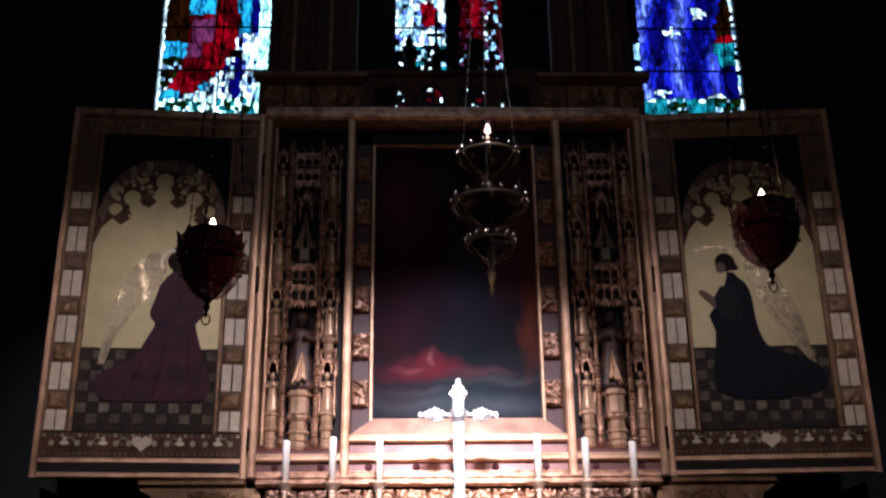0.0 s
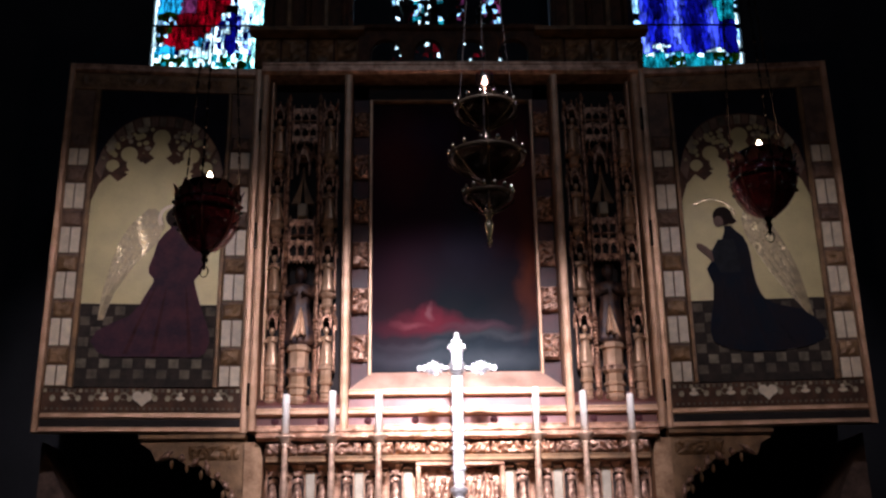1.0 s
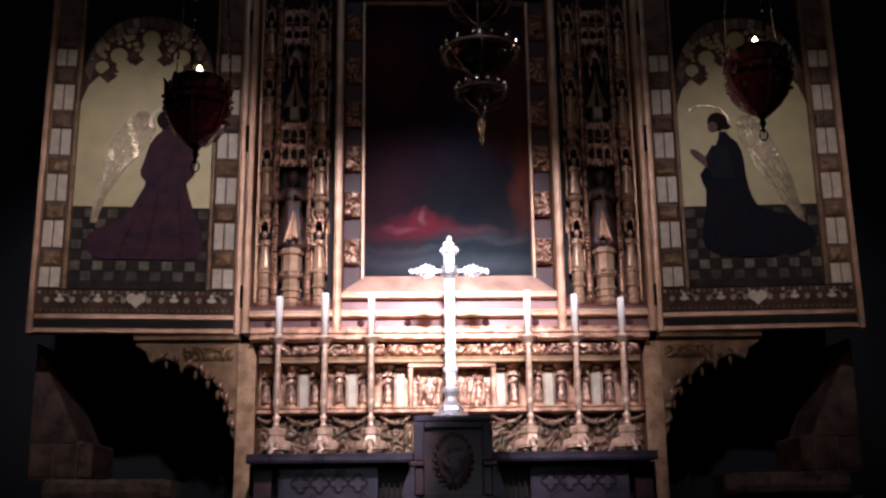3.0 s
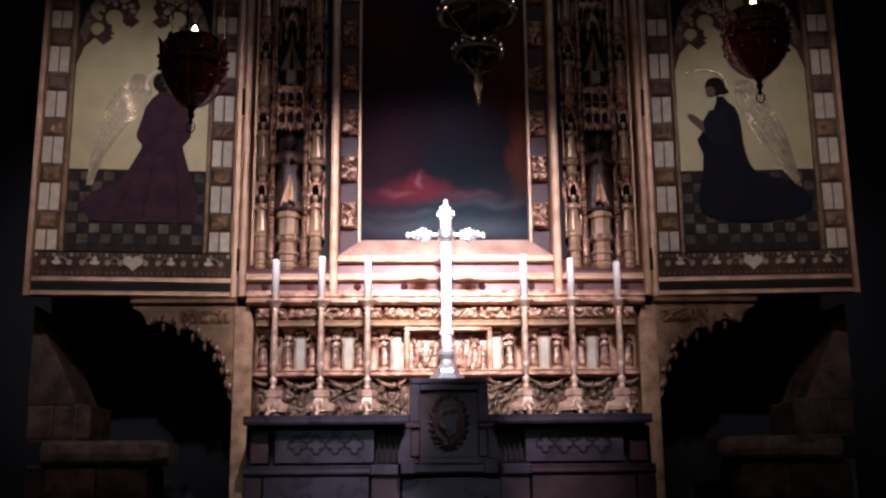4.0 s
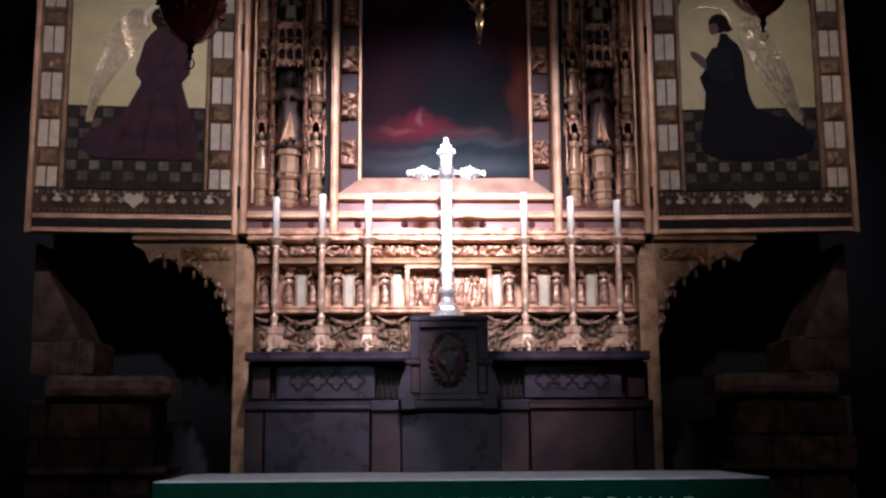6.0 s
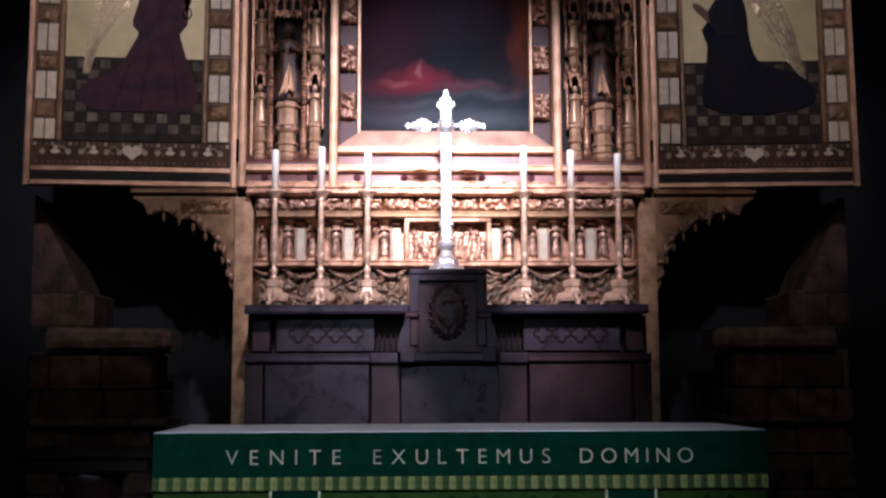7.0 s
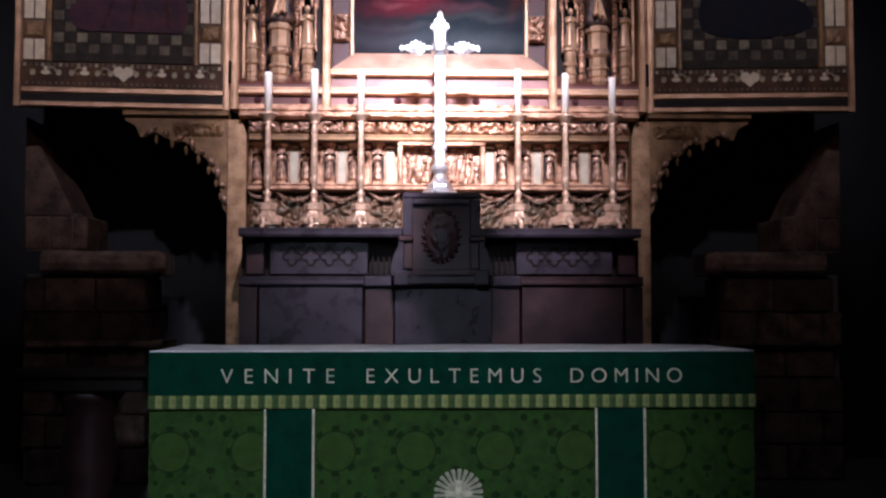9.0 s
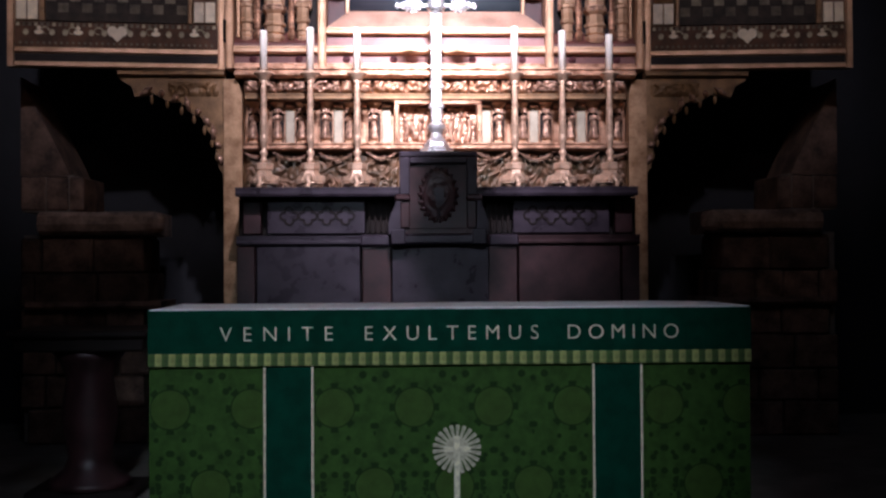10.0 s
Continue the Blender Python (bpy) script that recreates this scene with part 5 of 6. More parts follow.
    for s in (-1, 1):
        part("dado_carving", relief(B(), *sorted((s * 0.25, s * 1.25)), 1.80, 2.045, 0.028, 0.035, 17, 0.009, seed=2.7 * s + 40), LEAF, ret, "dark olive and gilt carved foliage", smooth=True)
        for a, b, sag in ((0.26, 0.46, 0.045), (0.53, 0.77, 0.05), (0.82, 1.06, 0.05), (1.1, 1.25, 0.03)):
            swag = [(s * (a + (b - a) * j / 10), -0.03, 2.05 - sag * math.sin(math.pi * j / 10)) for j in range(11)]
            part("swag", tube(B(), swag, [0.004 + 0.006 * math.sin(math.pi * j / 10) for j in range(11)], 6), CARVED, ret)
    for s in (-1, 1):
        # splayed cheek and post beside the retable
        bm = B()
        prism(bm, [(s * 1.262, FLOOR), (s * 1.38, FLOOR), (s * 1.38, 2.525), (s * 1.29, 2.525), (s * 1.262, 2.42)], -0.02, 0.16)
        part("post", bm, POSTGOLD, ret, "tall plain gilded post")
        bm = B()
        pts = [(1.382, 2.55), (2.06, 2.55), (2.06, 2.53), (1.99, 2.49)]
        n = 9
        for k in range(n + 1):
            a = math.pi / 2 * k / n
            pts.append((1.96 - 0.54 * math.sin(a) ** 0.9, 1.93 + 0.5 * math.cos(a) ** 0.9 + (0.022 if k % 2 else -0.012)))
        pts.append((1.382, 1.9))
        prism(bm, [(s * a, b) for a, b in pts], 0.04, 0.1)
        part("bracket", bm, BROWNGILT, ret, "curved cusped bracket under the wing")
        leaf_bm = lathe(B(), [(0.003, -0.045), (0.018, -0.03), (0.012, -0.012), (0.024, 0.004), (0.014, 0.02), (0.003, 0.045)], 7)
        leaf_me = mesh_of("bracket_leaf", leaf_bm, CARVED, True)
        for k in range(9):
            a = math.pi / 2 * (k + 0.5) / 9
            part("bracket_leaf", leaf_me, None, ret, at=pose(s * (1.95 - 0.54 * math.sin(a) ** 0.9), 0.035, 1.955 + 0.5 * math.cos(a) ** 0.9, 0, s * (math.degrees(a) - 60 + 40 * (k % 2)), 0) @ Matrix.Diagonal((1, 1, (1.2, 0.6, 0.9)[k % 3], 1)))
        part("bracket_rail", rail(*sorted((s * 1.382, s * 2.07)), 0.03, 2.552, 2.585, 0.03, 0.07), BROWNGILT, ret)
        for k in range(1, 8):
            a = math.pi / 2 * k / 8
            part("cusp", lathe(B(), [(0.003, -0.034), (0.011, -0.018), (0.014, 0.003), (0.006, 0.025)], 6), BROWNGILT, ret, at=(s * (1.96 - 0.535 * math.sin(a)), 0.05, 1.94 + 0.475 * math.cos(a)))
        part("bracket_carving", relief(B(), *sorted((s * 1.42, s * 1.75)), 2.42, 2.52, 0.038, 0.02, 12, 0.014, seed=s), BROWNGILT, ret)


retable()


# ---------------------------------------------------------------- high altar of dark wood
def high_altar():
    alt = thing("high_altar", "dark polished oak high altar with panelled front and shelf", "altar", (CX, 6.5, FLOOR))
    F = -FLOOR
    part("shelf", rail(-1.24, 1.22, 0, 1.735 + F, 1.79 + F, 0.015, 0.45), LITWOOD, alt)
    # Near-black back puts shade into the gaps under the shelf.
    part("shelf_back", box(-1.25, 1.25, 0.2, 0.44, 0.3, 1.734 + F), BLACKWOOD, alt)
    for s in (-1, 1):
        part("gradine_panel", box(*sorted((s * 0.46, s * 1.06)), 0.09, 0.199, 1.51 + F, 1.725 + F), LITWOOD, alt)
        for k in range(4):
            x = s * (0.58 + 0.115 * k)
            bm = B()
            for a in range(4):
                an = a * math.pi / 2 + math.pi / 4
                for j in range(8):
                    b0, b1 = an - math.pi / 4 - 2.0 + 4.0 * j / 8, an - math.pi / 4 - 2.0 + 4.0 * (j + 1) / 8
                    cx, cz = 0.03 * math.cos(an - math.pi / 4), 0.03 * math.sin(an - math.pi / 4)
                    prism(bm, [(cx + r * math.cos(b), cz + r * math.sin(b)) for r, b in ((0.019, b0), (0.03, b0), (0.03, b1), (0.019, b1))], -0.008, 0.0)
            part("quatrefoil", bm, BLACKWOOD, alt, at=(x, 0.09, 1.62 + F))
        # Recess backs and bars coloured near black for the shade inside.
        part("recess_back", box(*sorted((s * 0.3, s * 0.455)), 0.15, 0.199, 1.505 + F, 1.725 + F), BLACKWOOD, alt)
        for k in range(4):
            x = s * (0.325 + 0.035 * k)
            part("recess_bar", box(x - 0.006, x + 0.006, 0.12, 0.15, 1.52 + F, 1.71 + F, 0.003), BLACKWOOD, alt)
        part("end_block", box(*sorted((s * 1.1, s * 1.21)), 0.11, 0.199, 1.51 + F, 1.72 + F), DARKWOOD, alt)
        # Darker oak on the right puts the weaker light there into the colour.
        part("altar_panel", box(*sorted((s * 0.49, s * 1.12)), 0.055, 0.199, 0.3, 1.434 + F), DARKWOOD if s > 0 else LITWOOD, alt)
        part("pilaster", box(*sorted((s * 0.3, s * 0.475)), 0.045, 0.199, 0.3, 1.43 + F), DARKWOOD, alt)
        part("end_pilaster", box(*sorted((s * 1.13, s * 1.24)), 0.05, 0.199, 0.3, 1.43 + F), DARKWOOD, alt)
        part("altar_top", rail(*sorted((s * 0.275, s * 1.24)), 0.06, 1.435 + F, 1.495 + F, 0.03, 0.139), LITWOOD if s < 0 else DARKWOOD, alt)
        part("pilaster_cap", box(*sorted((s * 0.3, s * 0.485)), 0.01, 0.09, 1.43 + F, 1.5 + F, 0.012), LITWOOD, alt)
    part("middle_panel", box(-0.292, 0.292, -0.05, 0.199, 0.3, 1.428 + F), LITWOOD, alt)
    part("middle_top", rail(-0.27, 0.27, -0.03, 1.43 + F, 1.5 + F, 0.03, 0.229), LITWOOD, alt)
    part("base", box(-1.3, 1.28, -0.2, 0.4, 0.0, 0.299), DARKWOOD, alt)


high_altar()


def tabernacle():
    tab = thing("tabernacle", "dark oak tabernacle with carved oval boss standing on the altar", "tabernacle", (CX - 0.012, 6.4, 1.5))
    part("body", box(-0.215, 0.215, 0.02, 0.34, 0.0, 0.461, 0.006), DARKWOOD, tab)
    bm = box(-0.235, 0.235, -0.0, 0.36, 0.462, 0.5, 0.01)
    part("top", bm, LITWOOD, tab, "bevelled oak top")
    for s in (-1, 1):
        # Upper stiles take the lit tone, lower ones the shaded one.
        part("front_stile", box(*sorted((s * 0.172, s * 0.235)), -0.012, 0.06, 0.236, 0.461, 0.006), LITWOOD, tab)
        part("front_stile", box(*sorted((s * 0.172, s * 0.228)), -0.006, 0.06, 0.036, 0.2, 0.006), DARKWOOD, tab)
        part("stile_cap", box(*sorted((s * 0.168, s * 0.262)), -0.03, 0.06, 0.2, 0.235, 0.01), DARKWOOD, tab)
        bm = B()
        prism(bm, [(s * 0.229, 0.0), (s * 0.3, 0.0), (s * 0.3, 0.06), (s * 0.285, 0.12), (s * 0.262, 0.17), (s * 0.256, 0.199), (s * 0.229, 0.199)], -0.02, 0.3)
        part("side_wing", bm, LITWOOD, tab)
        part("foot_block", box(*sorted((s * 0.2, s * 0.285)), -0.05, -0.031, -0.062, 0.03, 0.006), LITWOOD, tab)
    boss = B()
    n, m = 24, 12
    rows = []
    for i in range(m + 1):
        rr = 1 - i / m
        row = []
        for k in range(n):
            a = k * math.tau / n
            h = 0.03 * math.sqrt(max(0, 1 - rr * rr)) + 0.045 * abs(noise.noise(V((rr * 7 * math.cos(a), rr * 7 * math.sin(a), 2)))) * (rr < 0.95)
            wob = 1 + 0.05 * math.sin(9 * a) * (rr > 0.8)
            row.append(boss.verts.new((0.11 * rr * wob * math.cos(a) if rr > 0 else 0.001 * math.cos(a), 0.019 - h, 0.235 + (0.155 * rr * wob if rr > 0 else 0.001) * math.sin(a))))
        rows.append(row)
    for p, q in zip(rows, rows[1:]):
        for k in range(n):
            boss.faces.new((p[k], p[(k + 1) % n], q[(k + 1) % n], q[k]))
    part("carved_boss", boss, DARKWOOD, tab, "dark carved oval boss", smooth=True)
    leaf = mesh_of("wreath_leaf", lathe(B(), [(0.002, -0.02), (0.012, -0.006), (0.013, 0.006), (0.002, 0.024)], 7), DARKWOOD, True)
    for k in range(22):
        a = k * math.tau / 22
        part("wreath_leaf", leaf, None, tab, at=pose(0.104 * math.cos(a), 0.008, 0.235 + 0.15 * math.sin(a), 0, 90 - math.degrees(a) + 25, 0))
    part("plinth", box(-0.268, 0.268, -0.03, 0.3, -0.06, -0.001, 0.012), LITWOOD, tab)
    part("top_rail", box(-0.171, 0.171, -0.012, 0.06, 0.425, 0.461, 0.006), LITWOOD, tab)
    part("shield", prism(B(), [(-0.035, 0.27), (0.0, 0.285), (0.035, 0.27), (0.032, 0.2), (0.0, 0.15)], -0.03, 0.0), LITWOOD, tab, "small carved shield")
    part("drop", lathe(B(), [(0.003, 0.09), (0.012, 0.105), (0.009, 0.13), (0.004, 0.16)], 8, (0, -0.015, 0)), LITWOOD, tab)
    part("base_rail", box(-0.174, 0.174, 0.0, 0.06, 0.0, 0.035, 0.004), DARKWOOD, tab)


tabernacle()


# ---------------------------------------------------------------- cross and candlesticks
def altar_cross():
    c = thing("altar_cross", "tall polished silver altar cross on a stepped base", "cross", (CX - 0.014, 6.6, 2.0))
    bm = B()
    for k, (w, z0, z1) in enumerate(((0.125, 0.0, 0.02), (0.105, 0.021, 0.04), (0.08, 0.041, 0.07))):
        lathe(bm, [(w, z0), (w, z0 + 0.012), (w * 0.9, z1)], 6)
    lathe(bm, [(0.07, 0.071), (0.045, 0.1), (0.035, 0.13), (0.055, 0.16), (0.055, 0.18), (0.03, 0.2)], 12)
    part("base", bm, SILVER, c, smooth=False)
    # Shaft is widened to stand for the glow around the bright metal.
    sh = box(-0.034, 0.034, -0.02, 0.02, 0.2, 1.04, 0.008)
    for z in (0.3, 0.42, 0.54, 0.66, 0.78):
        cbox(sh, -0.046, 0.046, -0.028, 0.028, z - 0.018, z + 0.018, 0.01)
    part("shaft", sh, SILVER, c)
    part("hub", lathe(B(), [(0.01, 0.872), (0.045, 0.885), (0.058, 0.91), (0.06, 0.93), (0.05, 0.958), (0.028, 0.975), (0.024, 1.0)], 10), SPARKLE, c)
    rnd = random.Random(5)

    def leafy(bm, rows, m):
        """A faceted leaf-shaped end with little knobs along its edges."""
        mark = len(bm.verts)
        lathe(bm, [(r, h) for h, r in rows], 8, (0, 0, 0), 0.5)
        for h, r in rows[2:-2]:
            for q in (-1, 1):
                k = rnd.uniform(0.005, 0.009)
                lathe(bm, [(k * 0.3, -k), (k, -k * 0.3), (k, k * 0.3), (k * 0.3, k)], 6, (q * r * 0.95, -0.006, h))
        bm.verts.ensure_lookup_table()
        bmesh.ops.transform(bm, matrix=m, verts=bm.verts[mark:])

    for s in (-1, 1):
        arm = B()
        leafy(arm, [(0.03, 0.012), (0.085, 0.013), (0.1, 0.024), (0.125, 0.038), (0.15, 0.043), (0.178, 0.034), (0.205, 0.018), (0.23, 0.01), (0.24, 0.015), (0.25, 0.012), (0.256, 0.003)], Matrix.Translation((0, 0, 0.925)) @ Matrix.Rotation(s * math.pi / 2, 4, "Y"))
        part("arm", arm, SPARKLE, c)
    hd = B()
    leafy(hd, [(0.99, 0.02), (1.022, 0.022), (1.036, 0.042), (1.056, 0.054), (1.072, 0.05), (1.1, 0.03), (1.13, 0.011), (1.145, 0.008), (1.152, 0.013), (1.162, 0.003)], Matrix.Identity(4))
    part("head", hd, SPARKLE, c)


altar_cross()


def candlestick():
    c = thing("candlestick", "tall gilded altar candlestick on a splayed claw-footed base", "candlestick", (0, 0, 0), "six altar candlesticks")
    bm = B()
    lathe(bm, [(0.06, 0.036), (0.09, 0.04), (0.092, 0.052), (0.082, 0.062), (0.066, 0.08), (0.054, 0.1), (0.05, 0.116), (0.06, 0.124), (0.06, 0.156), (0.052, 0.163), (0.028, 0.168)], 6)
    lathe(bm, [(0.05, 0.03), (0.085, 0.034), (0.08, 0.046), (0.064, 0.052)], 12)
    part("base", bm, STICK, c)
    for k in range(3):
        a = math.radians(-90 + 120 * k)
        d = V((math.cos(a), math.sin(a), 0))
        ft = tube(B(), [d * 0.045 + V((0, 0, 0.075)), d * 0.082 + V((0, 0, 0.06)), d * 0.1 + V((0, 0, 0.03)), d * 0.11 + V((0, 0, 0.012))], [0.024, 0.028, 0.021, 0.014], 8)
        lathe(ft, [(0.008, 0.0), (0.017, 0.006), (0.015, 0.02), (0.005, 0.026)], 8, d * 0.113)
        part("claw_foot", ft, STICK, c, smooth=True)
    st = lathe(B(), [(0.026, 0.166), (0.02, 0.19), (0.014, 0.2), (0.024, 0.22), (0.024, 0.235), (0.013, 0.25), (0.017, 0.27), (0.021, 0.29), (0.027, 0.33), (0.022, 0.34), (0.0255, 0.35), (0.021, 0.45), (0.0175, 0.64), (0.018, 0.65), (0.012, 0.66), (0.03, 0.682)], 14)
    part("stem", st, STICK, c, smooth=True)
    pan = lathe(B(), [(0.02, 0.683), (0.038, 0.69), (0.036, 0.705), (0.062, 0.72), (0.065, 0.728), (0.057, 0.732), (0.026, 0.73), (0.026, 0.745)], 16)
    part("drip_pan", pan, STICK, c, smooth=True)
    return c


stick = candlestick()
spots = [(-1.09, 0.0), (-0.80, 0.02), (-0.508, 0.02), (0.483, 0.03), (0.785, 0.005), (1.084, -0.018)]
for k, (u, dh) in enumerate(spots):
    m = pose(CX + u, 6.68, 1.79, 0, 0, 4 * k - 9)
    if k == 0:
        stick.matrix_basis = m
    else:
        copy_thing(stick, m)
    candle = thing("candle", "slim white unlit wax candle in a gilded candlestick", "candle", (CX + u, 6.68, 2.535), "six altar candles")
    bm = lathe(B(), [(0.0235, 0), (0.0235, 0.235 + dh), (0.021, 0.248 + dh), (0.008, 0.252 + dh)], 14)
    part("wax", bm, WAX, candle, smooth=True)
    part("wick", tube(B(), [(0, 0, 0.25 + dh), (0.001, 0, 0.262 + dh)], 0.0015, 5), BLACKWOOD, candle)


# ---------------------------------------------------------------- hanging lamps
def chain(bm_parent, a, b, name="chain", thick=1.0):
    bm = B()
    a, b = V(a), V(b)
    n = int((b - a).length / 0.045)
    for k in range(n):
        p, q = a.lerp(b, (k + 0.08) / n), a.lerp(b, (k + 0.92) / n)
        tube(bm, (p, q), thick * (0.0018 if k % 2 else 0.0032), 5)
    part(name, bm, IRON, bm_parent)


def red_lamp(x, y, flame_z):
    lp = thing("sanctuary_lamp", "red glass sanctuary lamp in pierced brass hanging on chains, lit", "hanging lamp", (x, y, flame_z), "red hanging lamps")
    part("bowl", lathe(B(), [(0.012, -0.338), (0.045, -0.322), (0.085, -0.287), (0.114, -0.242), (0.131, -0.192), (0.139, -0.152), (0.137, -0.115), (0.13, -0.085), (0.124, -0.085), (0.131, -0.115), (0.133, -0.152), (0.125, -0.19), (0.108, -0.238), (0.08, -0.281), (0.042, -0.314), (0.01, -0.328)], 18), RUBY, lp, "deep red facetted glass bowl")
    crown = B()
    lathe(crown, [(0.134, -0.128), (0.1415, -0.126), (0.1415, -0.121), (0.134, -0.119)], 28)
    lathe(crown, [(0.098, -0.046), (0.104, -0.044), (0.104, -0.036), (0.098, -0.034)], 28)
    for k in range(16):
        a = k * math.tau / 16
        c, d = math.cos(a), math.sin(a)
        tube(crown, [(0.137 * c, 0.137 * d, -0.12), (0.14 * c, 0.14 * d, -0.095), (0.126 * c, 0.126 * d, -0.065), (0.101 * c, 0.101 * d, -0.04)], [0.0025, 0.004, 0.0025, 0.003], 5)
    part("crown", crown, BRASS, lp, "pierced brass crown rim", smooth=True)
    leaf = B()
    for k in range(6):
        t0, t1 = k / 6, (k + 1) / 6
        w0, w1 = 0.03 * math.sin(math.pi * (0.25 + 0.75 * t0)), 0.03 * math.sin(math.pi * (0.25 + 0.75 * t1))
        q = [leaf.verts.new((0.13 + 0.024 * t * t - 0.004 * t + d, w, -0.118 + 0.066 * t)) for d in (0.0, 0.003) for w, t in ((-w0, t0), (w0, t0), (w1, t1), (-w1, t1))]
        for f in ((0, 1, 2, 3), (7, 6, 5, 4), (1, 5, 6, 2), (4, 0, 3, 7), (0, 4, 5, 1), (3, 2, 6, 7)):
            leaf.faces.new([q[i] for i in f])
    leaf_me = mesh_of("crown_leaf", leaf, COPPER)
    for k in range(11):
        part("crown_leaf", leaf_me, None, lp, at=Matrix.Rotation(k * math.tau / 11 + 0.2, 4, "Z"))
    lamp("flame_light", "POINT", Matrix.Translation((x, y, flame_z + 0.045)), 6.0, (1.0, 0.62, 0.4), soft=0.012)
    # Studs and straps are added to give the bowl its bright glints.
    stud = mesh_of("stud", lathe(B(), [(0.002, -0.008), (0.008, -0.004), (0.008, 0.004), (0.002, 0.008)], 7), BRIGHTBRASS, True)
    for k in range(12):
        for r, h, a in ((0.141, -0.164, 0), (0.13, -0.222, 0.26), (0.1415, -0.123, 0.26)):
            a += k * math.tau / 12
            part("stud", stud, None, lp, at=(r * math.cos(a), r * math.sin(a), h))
    strap = mesh_of("strap", tube(B(), [(0.137, 0, -0.12), (0.142, 0, -0.16), (0.133, 0, -0.2), (0.115, 0, -0.248), (0.085, 0, -0.292), (0.04, 0, -0.328)], [0.003, 0.004, 0.0035, 0.004, 0.003, 0.003], 6), COPPER, True)
    for k in range(6):
        part("strap", strap, None, lp, at=Matrix.Rotation(k * math.tau / 6 + 0.55, 4, "Z"))
    part("band", lathe(B(), [(0.137, -0.172), (0.142, -0.165), (0.138, -0.156)], 24), BRASS, lp)
    part("glass_cup", lathe(B(), [(0.05, -0.12), (0.07, -0.1), (0.072, -0.07), (0.06, -0.045), (0.045, -0.03), (0.03, -0.026)], 16), ROSE, lp, "small rosy glass cup", smooth=True)
    part("flame", lathe(B(), [(0.004, -0.016), (0.0125, -0.004), (0.0115, 0.01), (0.002, 0.03)], 10), FLAME, lp, smooth=True)
    part("wick_holder", lathe(B(), [(0.03, -0.11), (0.024, -0.06), (0.006, -0.05), (0.006, -0.022)], 10), BRASS, lp)
    part("pendant", lathe(B(), [(0.002, -0.415), (0.008, -0.4), (0.006, -0.39), (0.016, -0.37), (0.01, -0.355), (0.022, -0.336)], 10), BRASS, lp, smooth=True)
    bm = B()
    tube(bm, [(0.017 * math.cos(k * math.tau / 12), 0, -0.42 + 0.025 * math.sin(k * math.tau / 12)) for k in range(13)], 0.003, 5)
    part("ring", bm, BRASS, lp)
    for k in range(3):
        a = k * math.tau / 3 + 0.5
        chain(lp, (0.14 * math.cos(a), 0.14 * math.sin(a), -0.1), (0.03 * math.cos(a), 0.03 * math.sin(a), 1.6), thick=1.9)
    chain(lp, (0, 0, 1.6), (0, 0, 9.0 - flame_z), thick=1.9)


red_lamp(CX - 1.147, 4.234, 3.24)
red_lamp(CX + 1.238, 4.234, 3.376)


